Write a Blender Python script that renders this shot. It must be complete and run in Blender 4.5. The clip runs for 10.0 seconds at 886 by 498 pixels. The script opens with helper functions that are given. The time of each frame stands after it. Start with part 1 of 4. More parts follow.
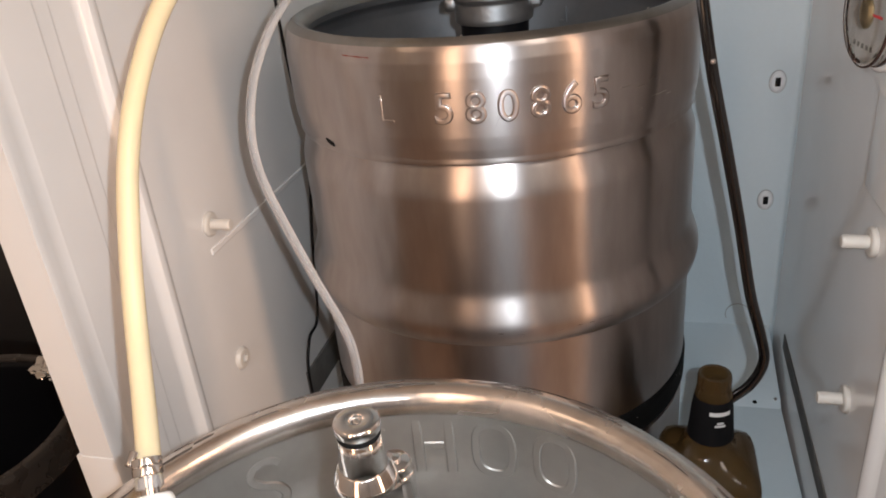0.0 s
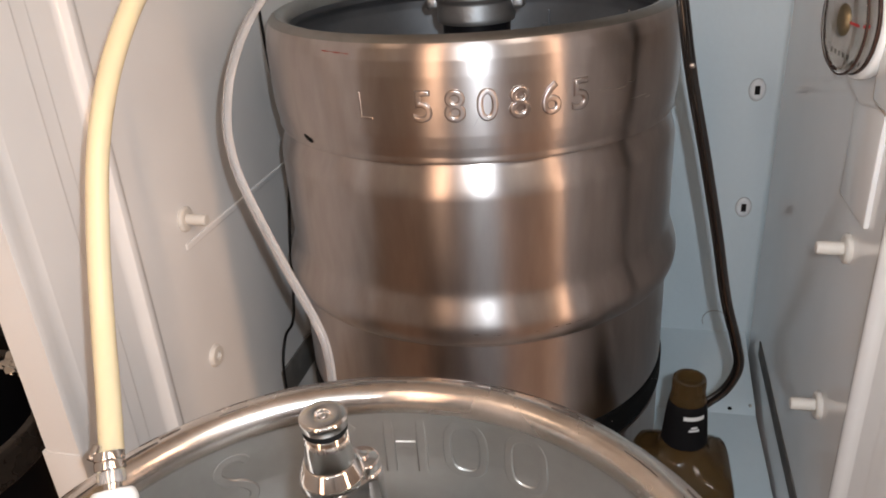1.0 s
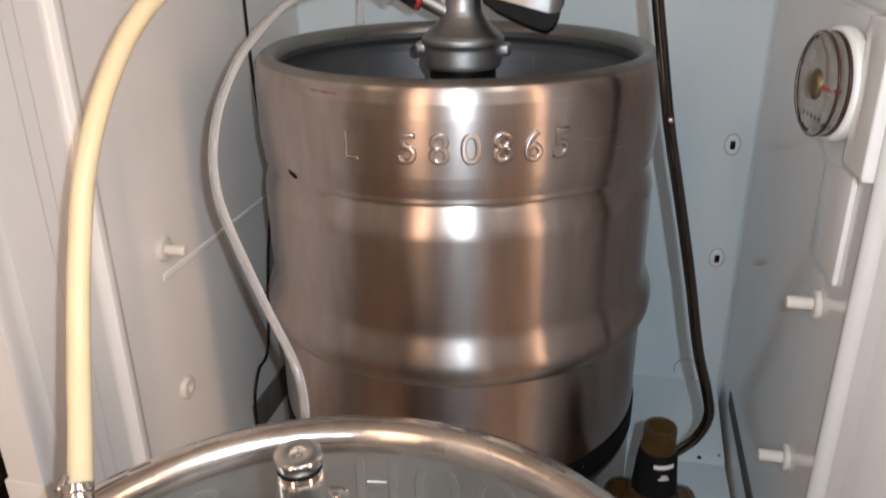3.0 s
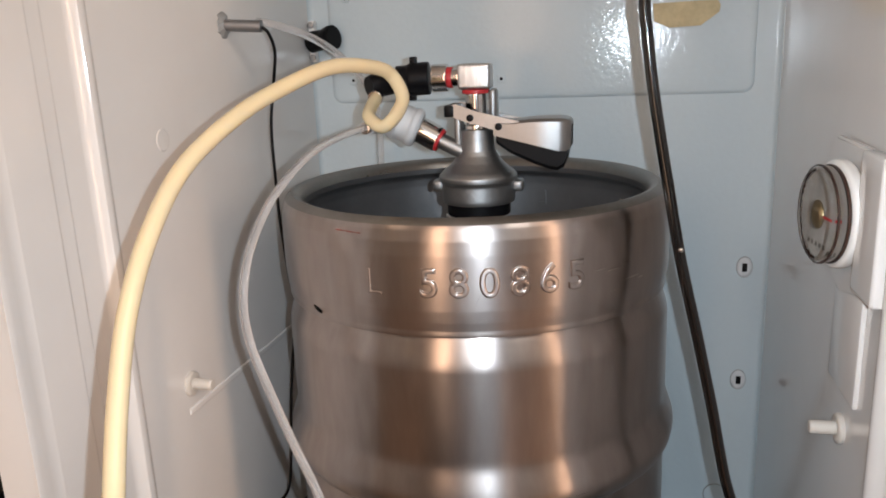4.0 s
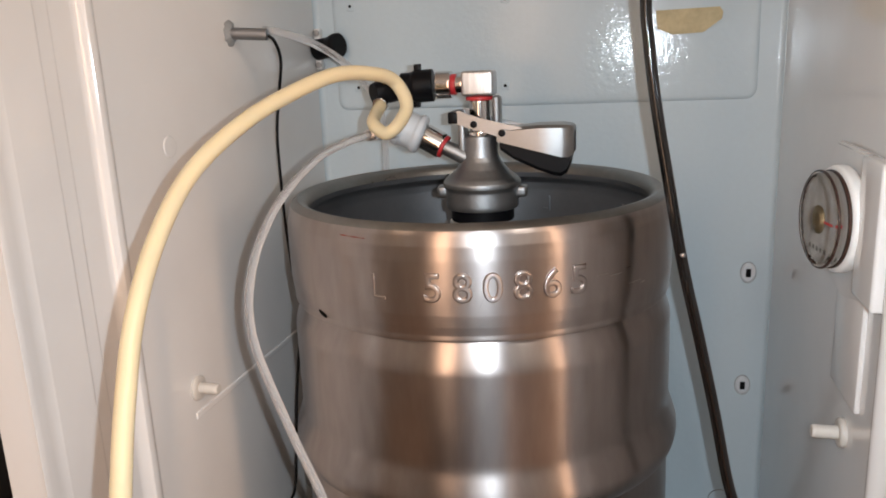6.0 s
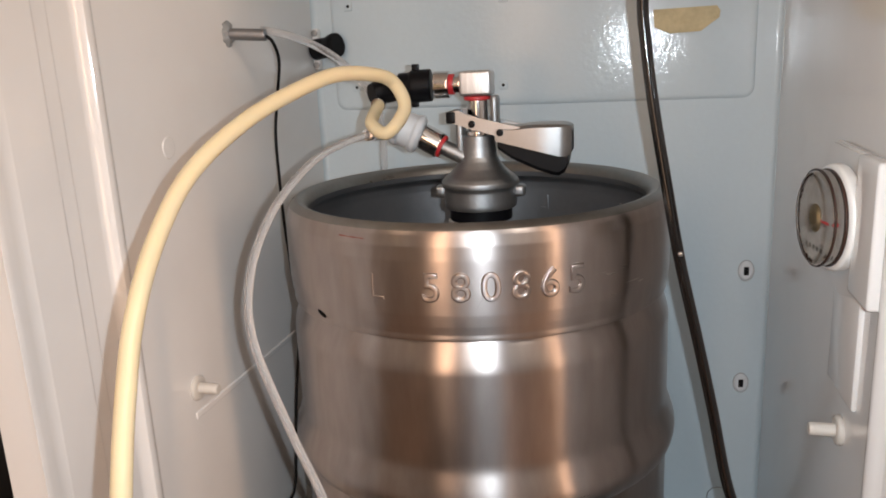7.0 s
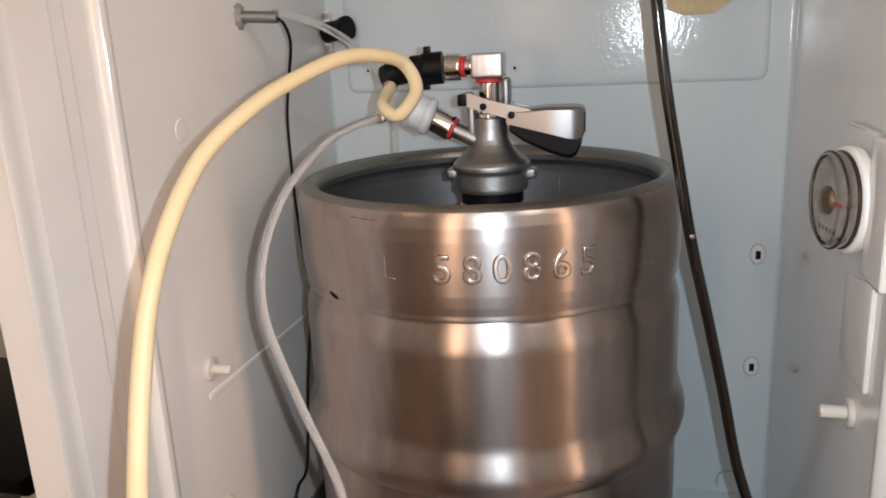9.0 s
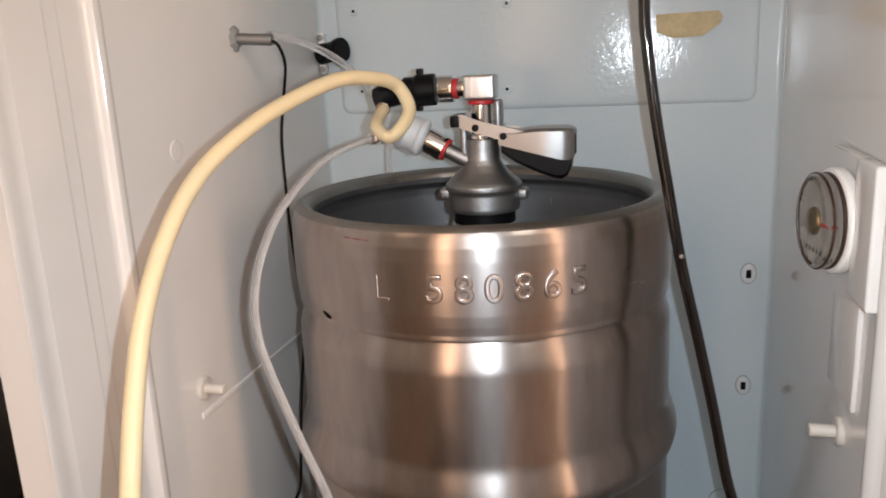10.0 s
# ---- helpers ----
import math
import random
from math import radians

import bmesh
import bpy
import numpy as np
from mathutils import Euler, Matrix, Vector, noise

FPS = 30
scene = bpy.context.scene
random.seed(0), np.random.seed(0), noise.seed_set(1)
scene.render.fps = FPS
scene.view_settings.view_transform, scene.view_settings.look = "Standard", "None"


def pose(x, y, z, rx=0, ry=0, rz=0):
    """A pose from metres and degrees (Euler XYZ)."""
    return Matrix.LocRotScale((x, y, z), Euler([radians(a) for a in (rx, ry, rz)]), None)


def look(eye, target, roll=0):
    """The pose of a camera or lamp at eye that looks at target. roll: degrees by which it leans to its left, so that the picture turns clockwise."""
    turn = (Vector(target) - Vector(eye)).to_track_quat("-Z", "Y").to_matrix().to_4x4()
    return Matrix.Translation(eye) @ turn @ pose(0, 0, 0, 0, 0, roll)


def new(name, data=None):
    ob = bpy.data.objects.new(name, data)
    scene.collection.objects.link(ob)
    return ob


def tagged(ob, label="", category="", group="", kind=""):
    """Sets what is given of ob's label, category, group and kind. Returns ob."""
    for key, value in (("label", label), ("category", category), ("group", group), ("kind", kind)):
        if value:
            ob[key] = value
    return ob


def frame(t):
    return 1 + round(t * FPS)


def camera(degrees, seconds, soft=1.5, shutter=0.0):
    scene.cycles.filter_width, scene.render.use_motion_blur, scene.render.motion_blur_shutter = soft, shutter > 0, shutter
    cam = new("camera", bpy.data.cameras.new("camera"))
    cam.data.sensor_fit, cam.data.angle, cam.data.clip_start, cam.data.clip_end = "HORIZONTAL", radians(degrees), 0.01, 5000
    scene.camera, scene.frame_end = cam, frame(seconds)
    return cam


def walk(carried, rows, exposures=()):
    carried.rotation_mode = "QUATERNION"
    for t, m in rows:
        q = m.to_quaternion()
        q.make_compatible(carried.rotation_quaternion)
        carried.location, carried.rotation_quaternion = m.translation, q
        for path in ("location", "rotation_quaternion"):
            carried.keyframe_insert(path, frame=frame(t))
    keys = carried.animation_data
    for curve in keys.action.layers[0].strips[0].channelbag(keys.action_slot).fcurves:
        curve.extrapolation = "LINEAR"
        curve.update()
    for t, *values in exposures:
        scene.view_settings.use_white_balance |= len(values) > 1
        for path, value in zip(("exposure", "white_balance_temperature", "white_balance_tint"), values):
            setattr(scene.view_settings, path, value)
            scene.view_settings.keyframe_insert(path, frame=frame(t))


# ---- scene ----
cam = camera(59.84, 10.0, soft=1.8, shutter=0.5)
PATH = [
    (0.0, (0.1469, -0.7612, 0.8975), (-0.0984, 0.1022, 0.4566), -5.60),
    (0.5, (0.1477, -0.7597, 0.8958), (-0.0952, 0.1022, 0.4509), -5.26),
    (1.0, (0.1510, -0.7589, 0.8911), (-0.0728, 0.1124, 0.4544), -3.89),
    (1.5, (0.1494, -0.7605, 0.8908), (-0.0743, 0.1129, 0.4583), -3.57),
    (2.0, (0.1488, -0.7593, 0.8902), (-0.0589, 0.1233, 0.4685), -1.67),
    (2.2, (0.1525, -0.7591, 0.8897), (-0.0527, 0.1225, 0.4647), -1.48),
    (3.3, (0.1487, -0.7680, 0.9068), (-0.0453, 0.1520, 0.5660), -0.51),
    (3.5, (0.1486, -0.7713, 0.9146), (-0.0634, 0.1641, 0.6320), -1.97),
    (4.0, (0.1508, -0.7813, 0.9137), (-0.0739, 0.1613, 0.6667), -2.37),
    (4.5, (0.1523, -0.7849, 0.9161), (-0.0812, 0.1599, 0.6863), -2.59),
    (5.0, (0.1538, -0.7876, 0.9142), (-0.0812, 0.1578, 0.6882), -2.36),
    (5.5, (0.1539, -0.7865, 0.9135), (-0.0800, 0.1566, 0.6770), -2.42),
    (7.0, (0.1558, -0.7883, 0.9155), (-0.0762, 0.1542, 0.6751), -2.71),
    (7.5, (0.1533, -0.7898, 0.9129), (-0.0853, 0.1498, 0.6672), -2.48),
    (8.0, (0.1524, -0.7908, 0.9143), (-0.0878, 0.1484, 0.6688), -2.55),
    (8.5, (0.1530, -0.7926, 0.9124), (-0.0864, 0.1470, 0.6678), -2.54),
    (9.0, (0.1548, -0.7913, 0.9128), (-0.0892, 0.1437, 0.6553), -2.80),
    (9.5, (0.1619, -0.7888, 0.9179), (-0.0655, 0.1552, 0.6788), -2.52),
    (10.0, (0.1586, -0.7962, 0.9163), (-0.0794, 0.1460, 0.6806), -2.70),
]

walk(cam, [(t, look(eye, target, roll)) for t, eye, target, roll in PATH],
     [(0.0, 0.04, 6260, 8.7), (2.2, 0.04, 6260, 8.7), (3.5, -0.06, 6040, 6.5), (5.5, -0.06, 6060, 6.5), (7.0, -0.06, 6230, 7.6), (10.0, -0.06, 6230, 7.6)])

# ---- plan, in metres ----
XL, XR, YB = -0.262, 0.328, 0.2325      # inner faces of the refrigerator's liner
FLOOR, RIM = 0.249, 0.784               # liner floor, top of the tall keg
LIP, FRONT, THICK = -0.237, -0.332, 0.063
TOP = 1.42


# ---- light ----
world = bpy.data.worlds.new("world")
scene.world = world
world.use_nodes = True
world.node_tree.nodes["Background"].inputs["Color"].default_value = (0.9, 0.75, 0.6, 1)
world.node_tree.nodes["Background"].inputs["Strength"].default_value = 0.03


def lamp(name, kind, m, watts, colour, **more):
    data = bpy.data.lights.new(name, kind)
    data.energy, data.color = watts, colour
    if kind == "SPOT":
        data.spot_size, data.spot_blend, data.shadow_soft_size = radians(138), 1.0, 0.004
    if kind == "POINT":
        data.shadow_soft_size = more["size"]
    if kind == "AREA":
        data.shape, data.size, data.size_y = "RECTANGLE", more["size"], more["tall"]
    ob = new(name, data)
    ob.matrix_world = m
    return ob


flash = lamp("phone_flash", "SPOT", look((0.181, -0.770, 0.918), (0.08, 0.1, 0.46)), 12.2, (0.90, 0.98, 1.06))
# Unseen fill lamps; the second one brightens the far wall mirrored in the keg.
lamp("room_fill", "POINT", pose(0.95, -1.25, 1.98), 17.0, (1.0, 0.88, 0.77), size=0.20)
lamp("room_fill", "POINT", pose(0.25, -2.95, 1.95), 25.0, (1.0, 0.93, 0.88), size=0.12)
lamp("room_fill", "POINT", pose(-0.80, -1.15, 1.75), 4.0, (1.0, 0.68, 0.46), size=0.20)
# Tall unseen area lamps added for warm streaks on the keg and walls.
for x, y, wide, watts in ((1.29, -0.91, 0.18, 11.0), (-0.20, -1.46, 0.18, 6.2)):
    lamp("keg_streak_light", "AREA", look((x, y, 0.90), (0.0, -0.2, 0.55)), watts, (1.0, 0.61, 0.38), size=wide, tall=1.75)


# ---- materials ----
def material(name, colour, rough=0.5, metal=0.0, vary=0.12, scale=8.0, fine=60.0, bump=0.0, tint=None,
             coat=0.0, clear=0.0, ior=1.45, rough_vary=0.1, aniso=0.0, stretch=None, subsurface=0.0):
    """A surface with stains at two scales, fine relief and uneven gloss."""
    mat = bpy.data.materials.new(name)
    mat.use_nodes = True
    nodes, links = mat.node_tree.nodes, mat.node_tree.links
    shader = nodes["Principled BSDF"]
    place = nodes.new("ShaderNodeTexCoord")
    mapping = nodes.new("ShaderNodeMapping")
    if stretch:
        mapping.inputs["Scale"].default_value = stretch
    links.new(place.outputs["Object"], mapping.inputs["Vector"])
    broad, grain = nodes.new("ShaderNodeTexNoise"), nodes.new("ShaderNodeTexNoise")
    for node, size in ((broad, scale), (grain, fine)):
        node.inputs["Scale"].default_value = size
        node.inputs["Detail"].default_value = 5
        links.new(mapping.outputs["Vector"], node.inputs["Vector"])
    both = nodes.new("ShaderNodeMath")
    both.operation = "MULTIPLY_ADD"
    links.new(grain.outputs["Fac"], both.inputs[0])
    both.inputs[1].default_value = 0.4
    links.new(broad.outputs["Fac"], both.inputs[2])
    ramp = nodes.new("ShaderNodeValToRGB")
    ramp.color_ramp.elements[0].position, ramp.color_ramp.elements[1].position = 0.45, 0.95
    dark = tint or tuple(c * (1 - vary) for c in colour)
    ramp.color_ramp.elements[0].color = (*dark, 1)
    ramp.color_ramp.elements[1].color = (*colour, 1)
    links.new(both.outputs[0], ramp.inputs["Fac"])
    links.new(ramp.outputs["Color"], shader.inputs["Base Color"])
    gloss = nodes.new("ShaderNodeMapRange")
    gloss.inputs["From Min"].default_value, gloss.inputs["From Max"].default_value = 0.3, 0.7
    gloss.inputs["To Min"].default_value = rough * (1 - rough_vary)
    gloss.inputs["To Max"].default_value = min(1.0, rough * (1 + rough_vary))
    links.new(broad.outputs["Fac"], gloss.inputs["Value"])
    links.new(gloss.outputs["Result"], shader.inputs["Roughness"])
    shader.inputs["Metallic"].default_value = metal
    shader.inputs["Coat Weight"].default_value = coat
    shader.inputs["Coat Roughness"].default_value = 0.08
    shader.inputs["Transmission Weight"].default_value = clear
    shader.inputs["IOR"].default_value = ior
    shader.inputs["Subsurface Weight"].default_value = subsurface
    shader.inputs["Subsurface Radius"].default_value = (0.006, 0.004, 0.002)
    if aniso:
        tangent = nodes.new("ShaderNodeTangent")
        tangent.direction_type, tangent.axis = "RADIAL", "Z"
        links.new(tangent.outputs["Tangent"], shader.inputs["Tangent"])
        shader.inputs["Anisotropic"].default_value = aniso
        shader.inputs["Anisotropic Rotation"].default_value = 0.25
    if bump:
        relief = nodes.new("ShaderNodeBump")
        relief.inputs["Strength"].default_value = bump
        relief.inputs["Distance"].default_value = 0.002
        links.new(grain.outputs["Fac"], relief.inputs["Height"])
        links.new(relief.outputs["Normal"], shader.inputs["Normal"])
    return mat


LINER = material("liner_plastic", (0.73, 0.715, 0.695), 0.12, vary=0.07, scale=3.0, fine=25.0, bump=0.015, coat=0.2)
ENAMEL = material("pale_blue_enamel", (0.55, 0.625, 0.66), 0.10, vary=0.06, scale=4.0, fine=150.0, bump=0.16, ior=1.35)
STEEL = material("brushed_keg_steel", (0.45, 0.405, 0.385), 0.29, 1.0, tint=(0.29, 0.25, 0.23), scale=7.0, fine=90.0, aniso=0.82, stretch=(1, 1, 0.25), rough_vary=0.07)
WORN = material("worn_rim_steel", (0.82, 0.76, 0.71), 0.25, 1.0, vary=0.32, scale=16.0, fine=150.0, bump=0.06, rough_vary=0.3, aniso=0.3)
ROLL_STEEL = material("dull_rim_steel", (0.29, 0.28, 0.265), 0.36, 1.0, vary=0.25, scale=14.0, fine=140.0, bump=0.04, rough_vary=0.25)
# Darker, bluer than keg steel: shade inside the rim put into the colour.
MATTE_STEEL = material("dull_shaded_steel", (0.30, 0.305, 0.315), 0.48, 1.0, vary=0.15, scale=12.0, fine=120.0, bump=0.05)
PALE_STEEL = material("pale_satin_steel", (0.43, 0.42, 0.40), 0.50, 1.0, vary=0.15, scale=12.0, fine=120.0, bump=0.04)
CAST = material("cast_steel", (0.37, 0.37, 0.37), 0.45, 1.0, vary=0.18, scale=30.0, fine=300.0, bump=0.12)
CHROME = material("polished_steel", (0.72, 0.70, 0.69), 0.10, 1.0, vary=0.08, scale=40.0, rough_vary=0.3)
SATIN = material("satin_lever_steel", (0.34, 0.335, 0.33), 0.36, 1.0, vary=0.12, scale=40.0, fine=250.0)
ALLOY = material("bright_alloy", (0.72, 0.72, 0.72), 0.42, 1.0, vary=0.35, scale=60.0, fine=300.0, stretch=(6, 6, 0.5), bump=0.05)
PEN = material("faded_red_pen", (0.30, 0.05, 0.035), 0.5, vary=0.3)
RED = material("red_seal", (0.50, 0.03, 0.035), 0.4, vary=0.2)
BLACK = material("black_plastic", (0.005, 0.005, 0.006), 0.38, vary=0.3, ior=1.22)
BUCKET_RIM = material("scuffed_dark_plastic", (0.030, 0.024, 0.020), 0.28, vary=0.5, scale=30.0, bump=0.2)
RUBBER = material("black_rubber", (0.006, 0.006, 0.006), 0.70, vary=0.4, scale=30.0, bump=0.08, ior=1.18)
GREY_PLASTIC = material("grey_plastic", (0.66, 0.67, 0.68), 0.4, vary=0.1)
WHITE_PLASTIC = material("white_plastic", (0.80, 0.79, 0.76), 0.35, vary=0.05)
PEG = material("off_white_nylon", (0.60, 0.57, 0.52), 0.4, vary=0.08)
CREAM = material("cream_silicone_hose", (0.98, 0.72, 0.28), 0.3, vary=0.06, scale=20.0)
BEER_WALL = material("cream_hose_wall", (1.0, 0.90, 0.63), 0.10, vary=0.05, scale=20.0, clear=0.48, ior=1.42)
HOSE_CLEAR = material("cloudy_clear_hose", (0.90, 0.89, 0.89), 0.12, vary=0.05, scale=20.0, clear=0.82, ior=1.25)
PIPE = material("dark_hose", (0.005, 0.0045, 0.0045), 0.12, vary=0.3, scale=20.0, coat=0.7)
GLASS_AMBER = material("amber_glass", (0.15, 0.09, 0.034), 0.08, vary=0.1, clear=0.75, ior=1.3)
CLEAR = material("clear_acrylic", (0.96, 0.95, 0.93), 0.03, vary=0.02, clear=1.0, ior=1.25)
LABEL = material("black_label_paper", (0.007, 0.007, 0.008), 0.65, vary=0.3, ior=1.18)
INK = material("pale_print", (0.62, 0.62, 0.62), 0.5)
FOAM = material("yellowed_foam", (0.60, 0.50, 0.30), 0.8, vary=0.3, scale=40.0, fine=200.0, bump=0.5)
BRASS = material("brass", (0.36, 0.28, 0.16), 0.4, 1.0)
DIAL = material("dial_card", (0.36, 0.35, 0.33), 0.5, vary=0.35, scale=30.0)
BROWN_RING = material("brown_tinted_ring", (0.045, 0.022, 0.016), 0.2, vary=0.3)
DARK_GAP = material("dark_gap_grey", (0.13, 0.125, 0.115), 0.8, vary=0.4, scale=30.0)
SEAL_GREY = material("grey_seal", (0.30, 0.31, 0.31), 0.6, vary=0.2, scale=60.0)
CONCRETE = material("concrete", (0.40, 0.27, 0.185), 0.85, vary=0.4, scale=5.0, fine=80.0, bump=0.4)
PLASTER = material("grey_plaster", (0.78, 0.76, 0.73), 0.8, vary=0.15, scale=4.0, bump=0.15)
ROOM_WALL = material("dull_painted_wall", (0.60, 0.565, 0.54), 0.7, vary=0.3, scale=3.0, bump=0.1)
SCUFF = material("dark_scuff", (0.10, 0.085, 0.075), 0.5, 0.6, vary=0.3)
FOIL = material("crumpled_foil", (0.80, 0.79, 0.76), 0.2, 1.0, vary=0.1, scale=60.0, bump=0.6)
CARD = material("brown_card", (0.30, 0.19, 0.11), 0.8, vary=0.3, scale=12.0, bump=0.1)


# ---- mesh helpers ----
def thing(name, label, category, at=(0, 0, 0), group=""):
    ob = new(name)
    ob.empty_display_size = 0.05
    ob.location = at
    return tagged(ob, label, category, group)


def part(name, bm, mat, parent=None, label="", smooth=True):
    data = bpy.data.meshes.new(name)
    bmesh.ops.recalc_face_normals(bm, faces=bm.faces[:])
    bm.to_mesh(data)
    bm.free()
    data.materials.append(mat)
    if smooth:
        data.shade_smooth()
        data.set_sharp_from_angle(angle=radians(38))
    ob = new(name, data)
    ob.parent = parent
    if label:
        tagged(ob, label)
    return ob


def structure(name, bm, mat, label, smooth=True):
    return tagged(part(name, bm, mat, None, label, smooth), kind="structure")


def supported(line, near=0.0012, least=0.009):
    """Adds points close to both ends of long straight runs, so that they shade flat."""
    out = []
    for p, q in zip(line, line[1:]):
        out.append(tuple(p))
        length = math.dist(p, q)
        if length > least:
            for u in (near / length, 1 - near / length):
                out.append(tuple(a + (b - a) * u for a, b in zip(p, q)))
    return out + [tuple(line[-1])]


def lathe(profile, segments=96, m=None, closed=False):
    """Turns (radius, height) pairs round the z axis."""
    bm = bmesh.new()
    profile = supported(profile)
    rings = []
    for r, z in profile:
        if r < 1e-6:
            rings.append([bm.verts.new((0, 0, z))])
        else:
            rings.append([bm.verts.new((r * math.cos(a), r * math.sin(a), z))
                          for a in (2 * math.pi * k / segments for k in range(segments))])
    pairs = list(zip(rings, rings[1:])) + ([(rings[-1], rings[0])] if closed else [])
    for a, b in pairs:
        for k in range(segments):
            j = (k + 1) % segments
            if len(a) == 1 and len(b) == 1:
                continue
            if len(a) == 1:
                bm.faces.new((a[0], b[k], b[j]))
            elif len(b) == 1:
                bm.faces.new((a[k], a[j], b[0]))
            else:
                bm.faces.new((a[k], a[j], b[j], b[k]))
    if m:
        bmesh.ops.transform(bm, matrix=m, verts=bm.verts)
    return bm


def along(a, b):
    """A turn and shift that lays the z axis from a towards b."""
    a, b = Vector(a), Vector(b)
    return Matrix.Translation(a) @ (b - a).to_track_quat("Z", "Y").to_matrix().to_4x4()


def rounded(profile, r, steps=3):
    """Softens the corners of an open (radius, height) profile."""
    out = [Vector(profile[0])]
    pts = [Vector(p) for p in profile]
    for a, p, b in zip(pts, pts[1:], pts[2:]):
        d1, d2 = min(r, (a - p).length * 0.45), min(r, (b - p).length * 0.45)
        s, e = p + (a - p).normalized() * d1, p + (b - p).normalized() * d2
        for k in range(steps + 1):
            u = k / steps
            out.append(s * (1 - u) ** 2 + p * 2 * u * (1 - u) + e * u * u)
    out.append(pts[-1])
    return [tuple(v) for v in out]


def box(lo, hi, bevel=0.002, segments=2, bm=None, m=None):
    own = bmesh.new()
    bmesh.ops.create_cube(own, size=1.0)
    size = Vector(hi) - Vector(lo)
    mid = (Vector(hi) + Vector(lo)) / 2
    for v in own.verts:
        v.co = Vector((v.co.x * size.x, v.co.y * size.y, v.co.z * size.z)) + mid
    if bevel:
        bmesh.ops.bevel(own, geom=own.edges[:], offset=bevel, segments=segments, affect="EDGES", profile=0.6)
    if m:
        bmesh.ops.transform(own, matrix=m, verts=own.verts)
    if bm is None:
        return own
    data = bpy.data.meshes.new("scratch")
    own.to_mesh(data)
    own.free()
    bm.from_mesh(data)
    bpy.data.meshes.remove(data)
    return bm


def prism(outline, z0, z1, bevel=0.0):
    """An upright solid over an outline in x and y."""
    bm = bmesh.new()
    low = [bm.verts.new((x, y, z0)) for x, y in outline]
    high = [bm.verts.new((x, y, z1)) for x, y in outline]
    n = len(outline)
    for k in range(n):
        bm.faces.new((low[k], low[(k + 1) % n], high[(k + 1) % n], high[k]))
    bm.faces.new(low[::-1])
    bm.faces.new(high)
    if bevel:
        bmesh.ops.bevel(bm, geom=bm.edges[:], offset=bevel, segments=2, affect="EDGES")
    return bm


def smooth_line(points, steps=10):
    """A Catmull-Rom line through the points."""
    p = [Vector(q) for q in points]
    p = [p[0] * 2 - p[1], *p, p[-1] * 2 - p[-2]]
    line = []
    for a, b, c, d in zip(p, p[1:], p[2:], p[3:]):
        for k in range(steps):
            u = k / steps
            line.append(0.5 * (2 * b + (c - a) * u + (2 * a - 5 * b + 4 * c - d) * u * u + (3 * b - a - 3 * c + d) * u ** 3))
    line.append(p[-2])
    return line


def tube(points, radius, steps=10, segments=14, bore=0.0):
    """A round hose along the points, with rounded or open ends."""
    line = smooth_line(points, steps)
    bm = bmesh.new()
    rings, side = [], None
    for k, here in enumerate(line):
        ahead = (line[min(k + 1, len(line) - 1)] - line[max(k - 1, 0)]).normalized()
        side = (ahead.orthogonal() if side is None else side - ahead * side.dot(ahead)).normalized()
        up = ahead.cross(side)
        rings.append([bm.verts.new(here + (side * math.cos(a) + up * math.sin(a)) * radius)
                      for a in (2 * math.pi * j / segments for j in range(segments))])
    for a, b in zip(rings, rings[1:]):
        for j in range(segments):
            i = (j + 1) % segments
            bm.faces.new((a[j], a[i], b[i], b[j]))
    bm.faces.new(rings[0][::-1])
    bm.faces.new(rings[-1])
    return bm


def rod(a, b, profile, segments=40):
    """A turned piece from a to b; profile heights run from 0 to 1."""
    length = (Vector(b) - Vector(a)).length
    return lathe([(r, h * length) for r, h in profile], segments, along(a, b))


def plain_rod(a, b, r, edge=0.0008, segments=32):
    length = (Vector(b) - Vector(a)).length
    return lathe(rounded([(0, 0), (r, 0), (r, length), (0, length)], edge), segments, along(a, b))


def hexagon(a, b, across, edge=0.0008):
    length = (Vector(b) - Vector(a)).length
    r = across / math.sqrt(3)
    bm = lathe([(0, 0), (r - edge, 0), (r, edge), (r, length - edge), (r - edge, length), (0, length)], 6, along(a, b))
    return bm


def letters(text, size, depth, thin=0.0, bevel=0.0004):
    """The mesh data of a word in the built-in font, centred, in x and y."""
    curve = bpy.data.curves.new("word", "FONT")
    curve.body, curve.size, curve.align_x, curve.align_y = text, size, "CENTER", "CENTER"
    curve.extrude, curve.offset, curve.bevel_depth, curve.bevel_resolution = depth, thin, bevel, 2
    curve.resolution_u = 6
    ob = new("word", curve)
    data = bpy.data.meshes.new_from_object(ob.evaluated_get(bpy.context.evaluated_depsgraph_get()))
    bpy.data.objects.remove(ob)
    bpy.data.curves.remove(curve)
    return data


def bent(data, radius, degrees, z, inside=False):
    """A bmesh of flat letters laid round a drum, at an angle from -y towards +x."""
    bm = bmesh.new()
    bm.from_mesh(data)
    bpy.data.meshes.remove(data)
    for v in bm.verts:
        a = radians(degrees) + v.co.x / radius * (-1 if inside else 1)
        r = radius + (-v.co.z if inside else v.co.z)
        v.co = Vector((r * math.sin(a), -r * math.cos(a), z + v.co.y))
    return bm


